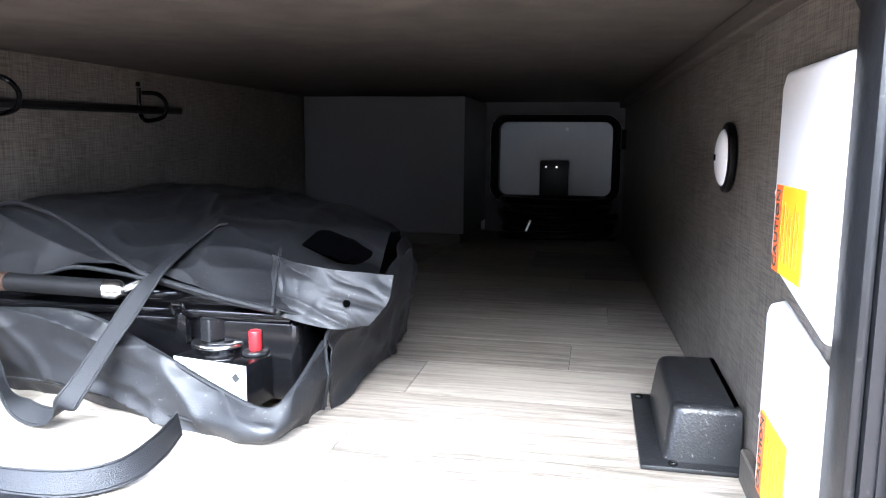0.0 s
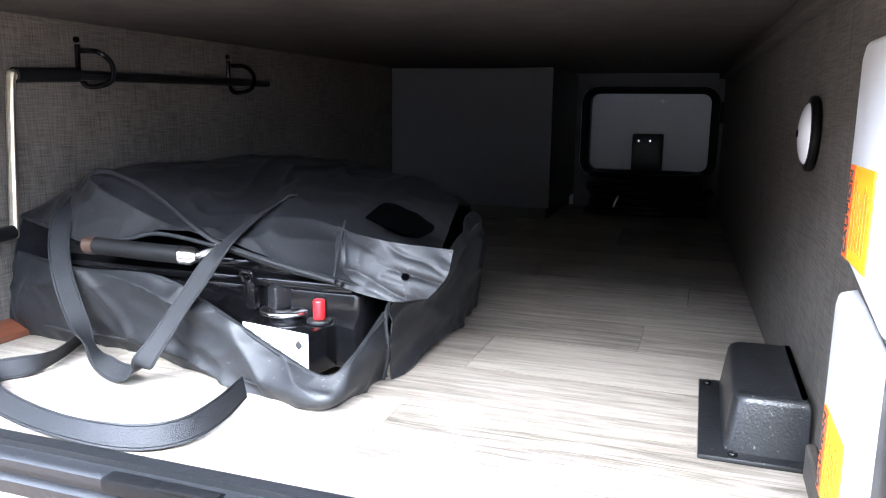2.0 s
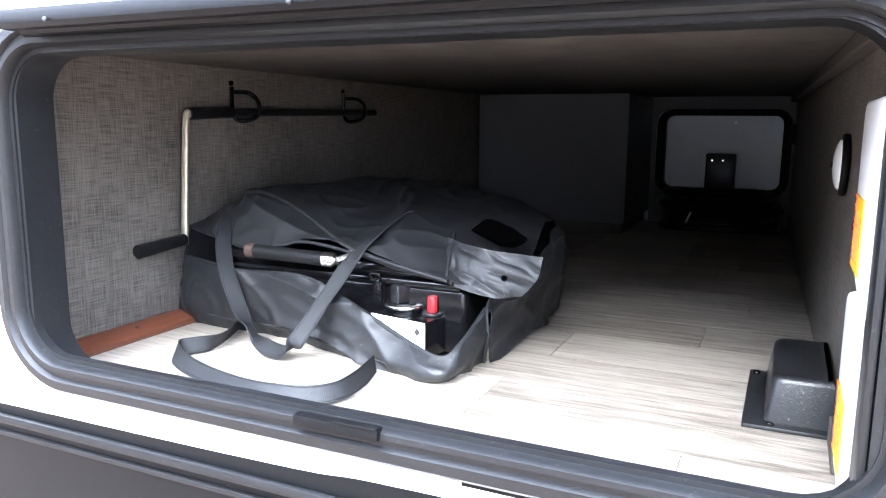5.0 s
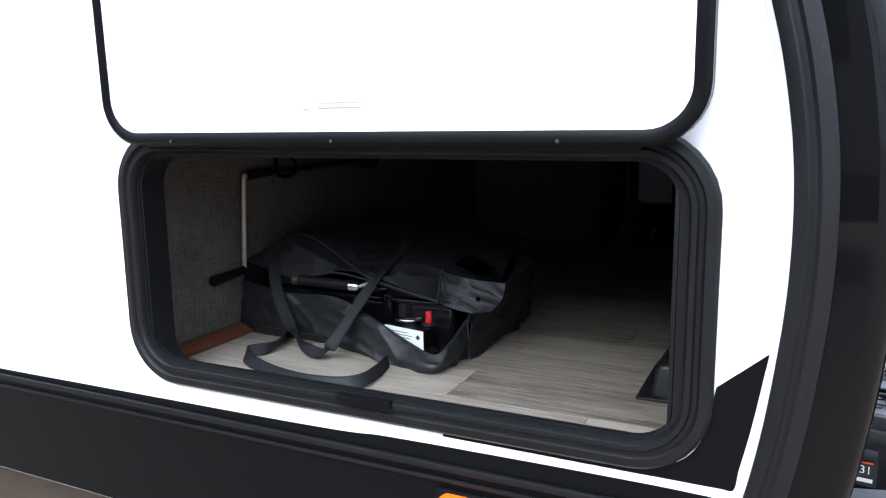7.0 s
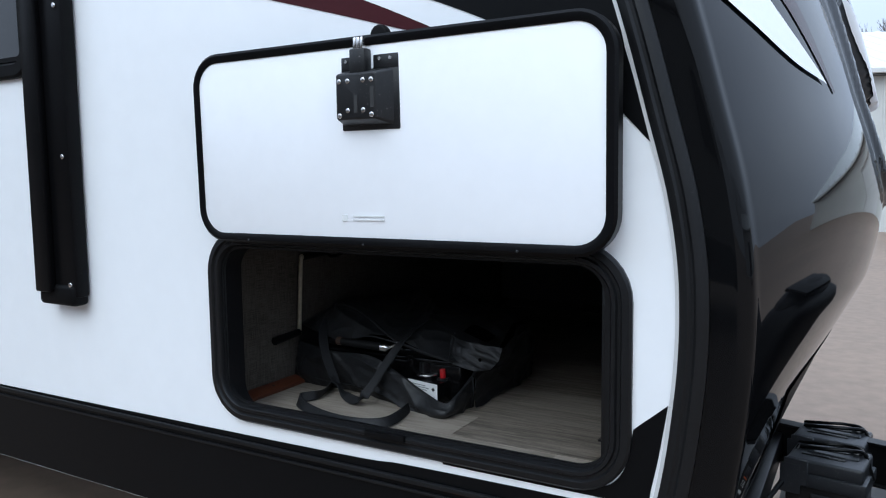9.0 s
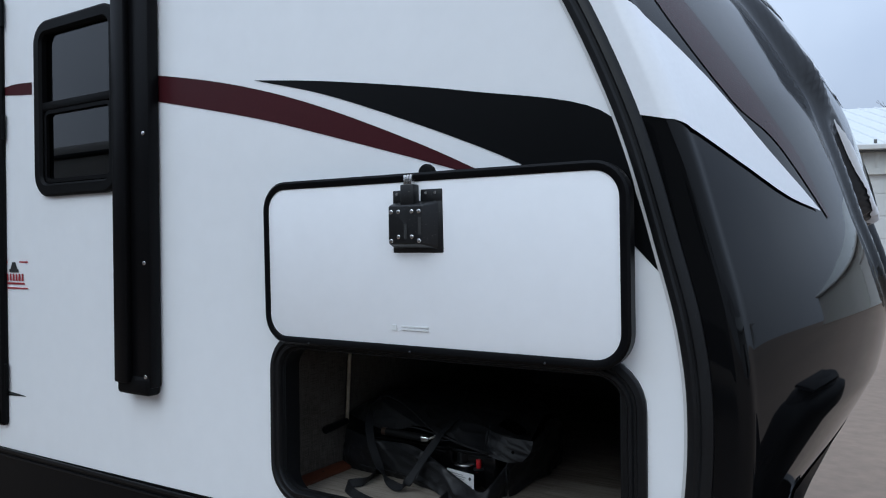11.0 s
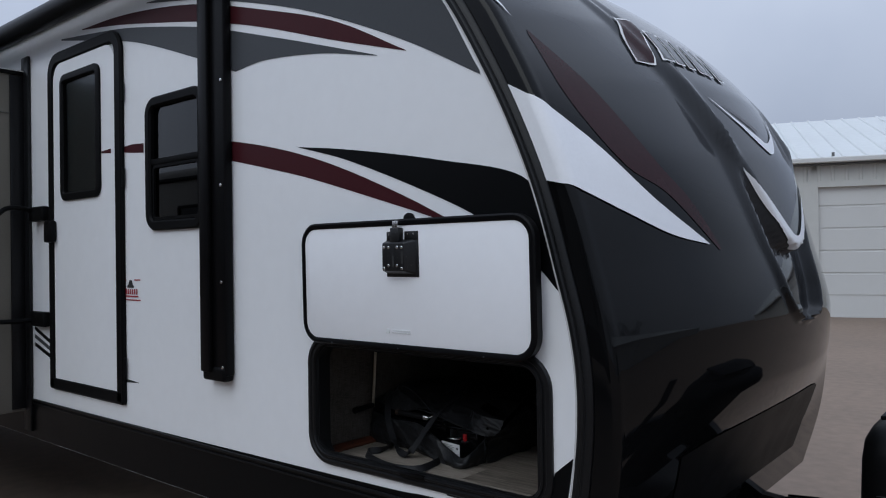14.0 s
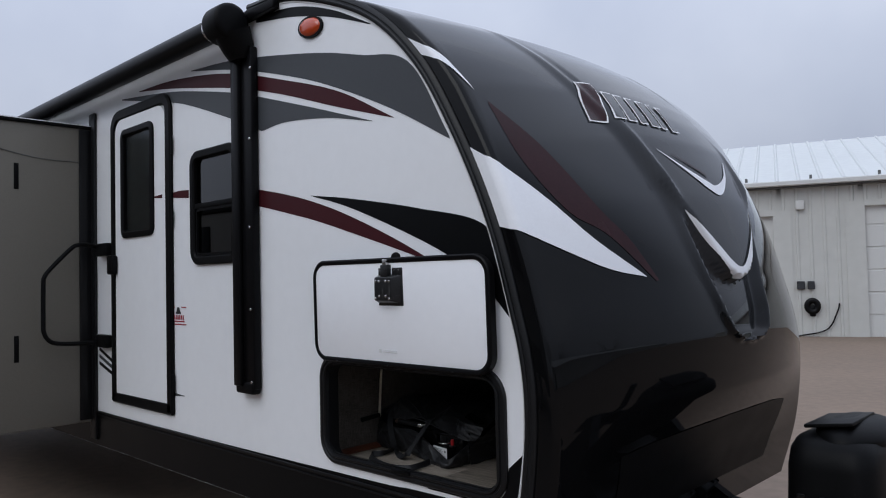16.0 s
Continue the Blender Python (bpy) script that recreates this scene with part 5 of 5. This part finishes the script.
# ---------------------------------------------------------------- hitch, battery and gas cover
def hitch():
    h = thing("trailer_hitch", (-0.3, 1.2, -0.1), "black steel A-frame hitch with white warning sticker", "hitch")
    for sgn in (-1, 1):
        a, b = Vector((-0.95, 1.22 + sgn * 0.60, 0.345)), Vector((1.05, 1.22 + sgn * 0.06, 0.345))
        d = (b - a).normalized()
        m = Matrix.Translation((a + b) / 2) @ d.to_track_quat("X", "Z").to_matrix().to_4x4()
        L = (b - a).length / 2
        rail = part("rail", join(box(-L, L, -0.03, 0.03, 0.072, 0.080, 0.002, 1, m), box(-L, L, -0.03, 0.03, -0.080, -0.072, 0.002, 1, m), box(-L, L, -0.006, 0.006, -0.075, 0.075, 0, 1, m)), STEELBLACK, h, "black steel hitch rail")
        if sgn < 0:
            part("sticker", box(-0.545, -0.355, -0.0085, -0.0065, -0.070, 0.032, 0, 1, m), PAPER, rail, "white printed warning sticker")
            for k in range(3):
                part("print_bar", box(-0.541 + 0.062 * k, -0.532 + 0.062 * k, -0.0095, -0.0083, -0.068, 0.030, 0, 1, m), ORANGE if k else INKRED, rail)
                for r in range(7):
                    part("print_bar", box(-0.528 + 0.062 * k, -0.486 + 0.062 * k, -0.0095, -0.0083, -0.062 + 0.013 * r, -0.0585 + 0.013 * r, 0, 1, m), INK, rail)
    part("crossbar", box(-0.62, -0.56, 0.60, 1.84, 0.28, 0.38, 0.006), STEELBLACK, h)
    part("coupler", box(1.0, 1.25, 1.15, 1.29, 0.33, 0.43, 0.03, 3), STEELBLACK, h)
    part("jack", join(tube([(0.80, 1.22, 0.05), (0.80, 1.22, 0.85)], 0.035, sides=16), disc(0.11, 0.02, pose(0.80, 1.22, -0.095), 20)), STEELBLACK, h, "black tongue jack")
    part("jack_post", tube([(0.80, 1.22, -0.09), (0.80, 1.22, 0.06)], 0.024, sides=12), CHROME, h)
    part("tray", box(-0.55, 0.55, 0.86, 1.80, 0.178, 0.190, 0.003), STEELBLACK, h)
    part("cable", tube([(-0.70, 1.02, 0.42), (-0.60, 1.10, 0.30), (-0.53, 1.30, 0.33), (-0.48, 1.38, 0.42)], 0.009, 24, 8), HOSE, h)
    part("cable", tube([(-0.70, 1.12, 0.40), (-0.62, 1.16, 0.26), (-0.54, 1.34, 0.31), (-0.48, 1.42, 0.44)], 0.006, 24, 8), HOSE, h)


hitch()


def battery_box(dy):
    m = Matrix.Translation((-0.385, 1.40 + dy, 0.192)) @ pose(0, 0, 0, 0, 0, -8) @ Matrix.Diagonal((1.12, 1.0, 1.15, 1))
    b = thing("battery_box", (-0.385, 1.40 + dy, 0.192), "grey lidded battery box with strap and printed label", "battery box", group="battery boxes")
    part("case", box(-0.105, 0.105, -0.095, 0.095, 0.0, 0.135, 0.008, 2, m), BLACKMOULD, b)
    part("lid", join(box(-0.115, 0.115, -0.105, 0.105, 0.125, 0.165, 0.006, 2, m), box(-0.105, 0.105, -0.098, 0.098, 0.160, 0.205, 0.010, 3, m)), GREYBOX, b, "grey vented lid")
    part("vent", box(-0.07, 0.05, -0.045, -0.030, 0.204, 0.209, 0.002, 1, m), BLACKMOULD, b)
    part("vent", box(-0.07, 0.05, 0.030, 0.045, 0.204, 0.209, 0.002, 1, m), BLACKMOULD, b)
    part("strap", box(-0.118, -0.06, -0.108, -0.1055, 0.10, 0.19, 0.002, 1, m), GREYBOX, b)
    part("buckle", box(-0.03, 0.055, -0.112, -0.104, 0.085, 0.112, 0.004, 2, m), GREYBOX, b)
    part("label", box(-0.055, 0.055, -0.0968, -0.0955, 0.01, 0.082, 0, 1, m), INKDARK, b, "black printed label")
    if dy == 0:
        bar_text("24 - 31", 0.030, m @ Matrix.Translation((0, -0.0973, 0.052)) @ pose(0, 0, 0, 90, 0, 0), PAPER, "lettering", b)
        part("print_bar", box(-0.045, 0.045, -0.0975, -0.0967, 0.070, 0.074, 0, 1, m), ORANGE, b)
        part("print_bar", box(-0.048, 0.046, -0.0975, -0.0967, 0.020, 0.030, 0, 1, m), PAPER, b)
    part("lid_rib", box(-0.06, 0.08, -0.016, 0.012, 0.204, 0.210, 0.002, 1, m), GREYBOX, b)
    part("latch_clip", box(-0.108, -0.040, -0.1075, -0.100, 0.128, 0.206, 0.003, 1, m), GREYBOX, b)
    part("lock_ring", disc(0.020, 0.016, m @ Matrix.Translation((0.065, 0.060, 0.205)), 20, 0.004), CHROME, b, "dull metal ring on the lid")
    part("cable", tube([m @ Vector(p) for p in ((-0.10, 0.075, 0.205), (-0.03, 0.055, 0.218), (0.03, 0.065, 0.222), (0.085, 0.045, 0.218), (0.118, 0.01, 0.15))], 0.006, 24, 8), HOSE, b)
    part("cable", tube([m @ Vector(p) for p in ((-0.09, 0.02, 0.207), (-0.02, -0.01, 0.222), (0.05, 0.01, 0.225), (0.09, 0.05, 0.21), (0.10, 0.12, 0.12))], 0.007, 24, 8), HOSE, b)


battery_box(0)
battery_box(0.250)


def gas_cover():
    g = thing("gas_bottle_cover", (0.20, 1.25, 0.417), "black moulded plastic cover over twin gas bottles", "cover")
    bm = bmesh.new()
    rows = []
    prof = ((0.417, 1.0), (0.44, 1.01), (0.70, 0.99), (0.84, 0.965), (0.90, 0.92), (0.935, 0.82), (0.955, 0.6), (0.962, 0.3))
    for zz, s in prof:
        ring = []
        for k in range(56):
            a = 2 * math.pi * k / 56
            c, sn = math.cos(a), math.sin(a)
            w = (abs(c) ** 5 + abs(sn) ** 5) ** (-1 / 5)
            ring.append(bm.verts.new((0.125 + 0.175 * s * c * w, 1.22 + 0.335 * s * sn * w, zz)))
        rows.append(ring)
    for a, b in zip(rows, rows[1:]):
        for k in range(56):
            bm.faces.new((a[k], a[(k + 1) % 56], b[(k + 1) % 56], b[k]))
    bm.faces.new(rows[-1])
    part("shell", bm, COVER, g, angle=40)
    bm = bmesh.new()
    bmesh.ops.create_uvsphere(bm, u_segments=32, v_segments=14, radius=1)
    bmesh.ops.transform(bm, matrix=Matrix.Translation((0.155, 1.22, 0.935)) @ Matrix.Diagonal((0.145, 0.27, 0.075, 1)), verts=bm.verts)
    part("dome", bm, COVER, g)
    part("access_lid", box(0.02, 0.20, 1.00, 1.30, 0.985, 1.000, 0.004, 2, Matrix.Translation((0.1, 1.15, 0.99)) @ pose(0, 0, 0, 0, -8, 0) @ Matrix.Translation((-0.1, -1.15, -0.99))), COVER, g, "hinged access lid")
    for x in (0.02, 0.10):
        part("clip", box(x, x + 0.035, 0.882, 0.895, 0.72, 0.745, 0.004), ENAMEL, g)


gas_cover()

part("cap_floor", box(-0.95, -0.66, 0.06, 2.38, 0.47, 0.50, 0.01), BLACKPL, trailer)


# ---------------------------------------------------------------- metal buildings and trees
def metal_building(at, turn, length, doors, eave, label, extras=False):
    """Ribbed steel shed; its long front runs along local x, facing local -y."""
    m = pose(*at, 0, 0, turn)
    b = thing("metal_building", at, label, "building")
    depth = 14.0
    bm = bmesh.new()
    xs, x = [], -length / 2
    while x < length / 2 - 0.01:
        xs += [(x, 0), (x + 0.20, 0), (x + 0.225, -0.022), (x + 0.265, -0.022), (x + 0.29, 0)]
        x += 0.305
    spans = [(d - w / 2, d + w / 2, h) for d, w, h in doors]
    prev = None
    for px, py in xs:
        base = 0.0
        for a, c, h in spans:
            if a <= px <= c:
                base = h
        pair = (bm.verts.new((px, py, base)), bm.verts.new((px, py, eave)), base)
        if prev and prev[2] == base:
            bm.faces.new((prev[0], pair[0], pair[1], prev[1]))
        elif prev:
            low_b = max(prev[2], base)
            v1, v2 = bm.verts.new((prev[0].co.x, prev[0].co.y, low_b)), bm.verts.new((px, py, low_b))
            bm.faces.new((v1, v2, pair[1], prev[1]))
        prev = pair
    bmesh.ops.transform(bm, matrix=m, verts=bm.verts)
    part("wall", bm, RIB, b, "cream ribbed steel front wall")
    part("wall", box(-length / 2, -length / 2 + 0.1, 0, depth, 0, eave, 0, 1, m), RIB, b)
    part("wall", box(length / 2 - 0.1, length / 2, 0, depth, 0, eave, 0, 1, m), RIB, b)
    part("wall", box(-length / 2, length / 2, depth - 0.1, depth, 0, eave, 0, 1, m), RIB, b)
    bm = bmesh.new()
    rise = 2.0
    for y0, z0, y1, z1 in ((-0.25, eave - 0.05, depth / 2, eave + rise), (depth + 0.25, eave - 0.05, depth / 2, eave + rise)):
        x, prev = -length / 2 - 0.2, None
        while x < length / 2 + 0.2:
            for px, up in ((x, 0), (x + 0.40, 0), (x + 0.43, 0.035), (x + 0.47, 0.035), (x + 0.50, 0)):
                pair = (bm.verts.new((px, y0, z0 + up)), bm.verts.new((px, y1, z1 + up)))
                if prev:
                    bm.faces.new((prev[0], pair[0], pair[1], prev[1]))
                prev = pair
            x += 0.50
    bmesh.ops.transform(bm, matrix=m, verts=bm.verts)
    part("roof", bm, ROOFMETAL, b, "pale ribbed metal roof")
    part("gutter", box(-length / 2 - 0.2, length / 2 + 0.2, -0.36, -0.24, eave - 0.16, eave - 0.03, 0.02, 1, m), GARAGE, b)
    part("soffit", box(-length / 2, length / 2, -0.24, -0.001, eave - 0.20, eave - 0.17, 0, 1, m), SHADEMETAL, b)
    for d, w, h in doors:
        g = part("garage_door", box(d - w / 2 + 0.12, d + w / 2 - 0.12, 0.10, 0.15, 0.0, h - 0.12, 0, 1, m), GARAGE, b, "closed white sectional garage door", smooth=False)
        for k in range(1, int(h / 0.55)):
            part("door_section", box(d - w / 2 + 0.13, d + w / 2 - 0.13, 0.085, 0.102, 0.55 * k + 0.02, 0.55 * (k + 1) - 0.02, 0.008, 1, m), GARAGE, g)
        part("door_trim", join(box(d - w / 2 - 0.30, d - w / 2 + 0.13, -0.03, 0.14, 0, h, 0, 1, m), box(d + w / 2 - 0.13, d + w / 2 + 0.30, -0.03, 0.14, 0, h, 0, 1, m), box(d - w / 2 + 0.13, d + w / 2 - 0.13, -0.04, 0.14, h - 0.13, h + 0.02, 0, 1, m)), RIB, b)
    for k in range(int(length / 1.5)):
        part("snow_guard", box(-length / 2 + 1.5 * k, -length / 2 + 1.5 * k + 0.06, 0.0, 0.05, eave + 0.02, eave + 0.12, 0, 1, m), SHADEMETAL, b)
    if extras:
        part("wall_lamp", box(-2.35, -2.15, -0.12, -0.02, eave - 0.75, eave - 0.52, 0.02, 2, m), GARAGE, b, "small white wall lamp")
        part("meter_box", box(-2.38, -2.20, -0.10, -0.02, 1.20, 1.40, 0.01, 1, m), GREYBOX, b)
        part("meter_box", box(-2.14, -1.98, -0.10, -0.02, 1.20, 1.40, 0.01, 1, m), GREYBOX, b)
        part("hose_reel", tube([m @ Vector((-2.05 + 0.12 * math.cos(a), -0.10, 0.78 + 0.14 * math.sin(a))) for a in (2 * math.pi * k / 24 for k in range(24))], 0.07, 0, 10, True), HOSE, b, "black hose reel")
        part("hose_reel", box(-2.12, -1.98, -0.10, -0.02, 0.52, 0.80, 0.03, 2, m), HOSE, b)
        part("cable", tube([m @ Vector(p) for p in ((-1.45, -0.05, 0.85), (-1.5, -0.06, 0.65), (-1.75, -0.06, 0.2), (-2.4, -0.08, 0.03))], 0.02, 20, 6), HOSE, b)
    return b


metal_building((-3.4, 18.4, -0.12), 20, 46, [(-9.0, 3.2, 3.2), (-4.30, 3.1, 3.2), (1.05, 4.0, 3.35), (9.5, 4.0, 3.35)], 3.95,
               "cream ribbed metal workshop with white garage doors", True)
metal_building((26, 6.0, -0.12), -95, 34, [(-6, 3.4, 3.0), (3, 3.4, 3.0)], 4.0, "long pale metal shed across the yard")


# ---------------------------------------------------------------- vehicles across the yard: reflected in glass and paint, trailers added to block light
def wheel(at, radius, width, parent, axis):
    w = part("wheel", disc(radius, width, pose(*at, 90, 0, axis) @ Matrix.Translation((0, 0, -width / 2)), 28, 0.03), RUBBER, parent)
    part("rim", disc(radius * 0.58, width + 0.012, pose(*at, 90, 0, axis) @ Matrix.Translation((0, 0, -width / 2 - 0.006)), 20, 0.008), CHROME, w)


def blocking_trailer(x0, label):
    """A plain unseen trailer, added to keep low sky light off the bay; its near side is at y = -5.6."""
    t = thing("blocking_trailer", (x0 - 5, -6.8, -0.1), label, "travel trailer", group="trailers across the lane")
    part("body", box(x0 - 10, x0, -8.0, -5.6, 0.42, 3.25, 0.14, 3), TANBODY, t)
    part("roof_rail", box(x0 - 9.8, x0 - 0.2, -5.60, -5.56, 3.00, 3.08, 0.01), ALU, t)
    part("skirt", box(x0 - 9.8, x0 - 0.2, -5.61, -5.575, 0.45, 0.85, 0.01), BLACKDECAL, t)
    for k in (1.0, 4.6, 7.2):
        w0, w1 = x0 - k - 1.2, x0 - k
        w = part("window", sweep_loop(round_loop(w0, w1, 1.75, 2.55, 0.08), ((0, 0), (0, 0.03), (-0.05, 0.03), (-0.05, 0)), lambda u, v, h: (u, -5.59 + h, v)), BLACKPL, t)
        part("pane", box(w0 + 0.03, w1 - 0.03, -5.605, -5.585, 1.78, 2.52), ENAMEL, w, "dark tinted pane")
    part("door", box(x0 - 3.8, x0 - 3.1, -5.61, -5.57, 0.95, 2.75, 0.02), BLACKDECAL, t)
    for x in (x0 - 6.4, x0 - 5.5):
        wheel((x, -5.85, 0.26), 0.36, 0.22, t, 0)


def cargo_trailer():
    t = thing("cargo_trailer", (17.5, 3.0, -0.1), "black enclosed cargo trailer parked before the shed", "trailer")
    part("body", box(16.4, 18.6, 0.4, 4.6, 0.45, 2.35, 0.10, 3), ENAMEL, t)
    part("roof", box(16.38, 18.62, 0.42, 4.58, 2.30, 2.42, 0.05, 2), GARAGE, t, "pale trailer roof")
    part("fender", box(16.22, 16.42, 1.6, 3.4, 0.62, 0.70, 0.03, 2), STEELBLACK, t)
    part("drawbar", box(17.4, 17.6, -0.7, 0.4, 0.35, 0.45, 0.01), STEELBLACK, t)
    part("jack_stand", tube([(17.5, -0.6, -0.1), (17.5, -0.6, 0.5)], 0.04), STEELBLACK, t)
    for y in (2.05, 2.95):
        wheel((16.34, y, 0.22), 0.32, 0.2, t, 90)


TANBODY = mat("grey_tan_fibreglass", (0.21, 0.20, 0.18), 0.4, vary=0.06, scale=0.8, spec=0.3)
blocking_trailer(1.2, "unseen grey-tan travel trailer blocking low light across the lane, dark windows")
blocking_trailer(-10.0, "unseen grey-tan travel trailer behind another, blocking low light across the lane")
cargo_trailer()


def bare_tree(at, height, seed):
    rnd = random.Random(seed)
    t = thing("bare_tree", at, "leafless tree behind the metal building", "tree", group="trees beyond the sheds")
    trunk = tube([Vector(at), Vector(at) + Vector((0.1, 0, height * 0.3)), Vector(at) + Vector((0.2, 0.1, height * 0.55)), Vector(at) + Vector((0.1, 0.2, height * 0.8))], [0.22, 0.17, 0.11, 0.05], 0, 8)
    verts, faces = [], []

    def twig(p, d, length, r, depth):
        q = p + d * length
        side = d.orthogonal().normalized()
        s2 = d.cross(side)
        k = len(verts)
        for c, rr in ((p, r), (q, r * 0.6)):
            for a in range(3):
                verts.append(c + (side * math.cos(a * 2.094) + s2 * math.sin(a * 2.094)) * rr)
        for a in range(3):
            faces.append((k + a, k + (a + 1) % 3, k + 3 + (a + 1) % 3, k + 3 + a))
        if depth:
            for _ in range(rnd.randint(3, 4)):
                nd = (d + Vector((rnd.uniform(-1, 1), rnd.uniform(-1, 1), rnd.uniform(-0.2, 0.9))) * 0.62).normalized()
                twig(p + d * length * rnd.uniform(0.45, 1.0), nd, length * rnd.uniform(0.55, 0.78), max(r * 0.55, 0.012), depth - 1)

    for k in range(9):
        a = rnd.uniform(0, 6.28)
        twig(Vector(at) + Vector((0.15, 0.1, height * rnd.uniform(0.3, 0.75))), Vector((math.cos(a), math.sin(a), rnd.uniform(0.5, 1.5))).normalized(), height * 0.20, 0.06, 3)
    part("trunk", trunk, BARK, t)
    me = bpy.data.meshes.new("crown")
    me.from_pydata([tuple(v) for v in verts], [], faces)
    me.materials.append(BARK)
    crown = new("crown", me)
    crown.parent = t
    crown.matrix_parent_inverse = t.matrix_world.inverted()
    tagged(crown, "bare twig crown")


TREES = [(-14, 38, 6.0), (-9, 40, 6.5), (-4.5, 41, 7.2), (0, 43, 8.6), (4.5, 44, 9), (42, 20, 10), (44, 10, 12), (43, 0, 11), (42, -10, 12), (40, -20, 10), (38, -30, 11),
         (30, -8, 8), (31, -13, 9), (27, -17, 9), (29, -21, 10), (23, -22, 9), (19, -25, 10), (14, -24, 9), (10, -27, 10), (5, -25, 9), (0, -28, 10), (-6, -26, 10)]
for k, (x, y, h) in enumerate(TREES):
    bare_tree((x, y, -0.12), h, k + 3)

# ---------------------------------------------------------------- floor planks, 15 cm wide, staggered
rows = [(0.045 if k == 0 else 0.025 + 0.1525 * k, 0.025 + 0.1525 * (k + 1)) for k in range(15)] + [(0.025 + 0.1525 * 15, FAR)]
JOINTS = {1: (-1.18,), 2: (-1.62,), 3: (-1.148,), 4: (-1.55, -0.930), 5: (-1.35,), 6: (-1.60, -0.866), 7: (-1.187,), 8: (-1.45, -0.95), 0: (-1.48, -0.90)}
prng = random.Random(5)
for k, (y0, y1) in enumerate(rows):
    cuts = [LEFT] + list(JOINTS.get(k, (prng.uniform(-1.6, -1.3), prng.uniform(-1.1, -0.9)))) + [RIGHT]
    for x0, x1 in zip(cuts, cuts[1:]):
        bm = box(-(x1 - x0) / 2 + 0.0006, (x1 - x0) / 2 - 0.0006, -(y1 - y0) / 2 + 0.0006, (y1 - y0) / 2 - 0.0006, -0.004, 0.0)
        p = part("plank", bm, PLANK, fl, smooth=False)
        p.location = ((x0 + x1) / 2, (y0 + y1) / 2, FLOOR)
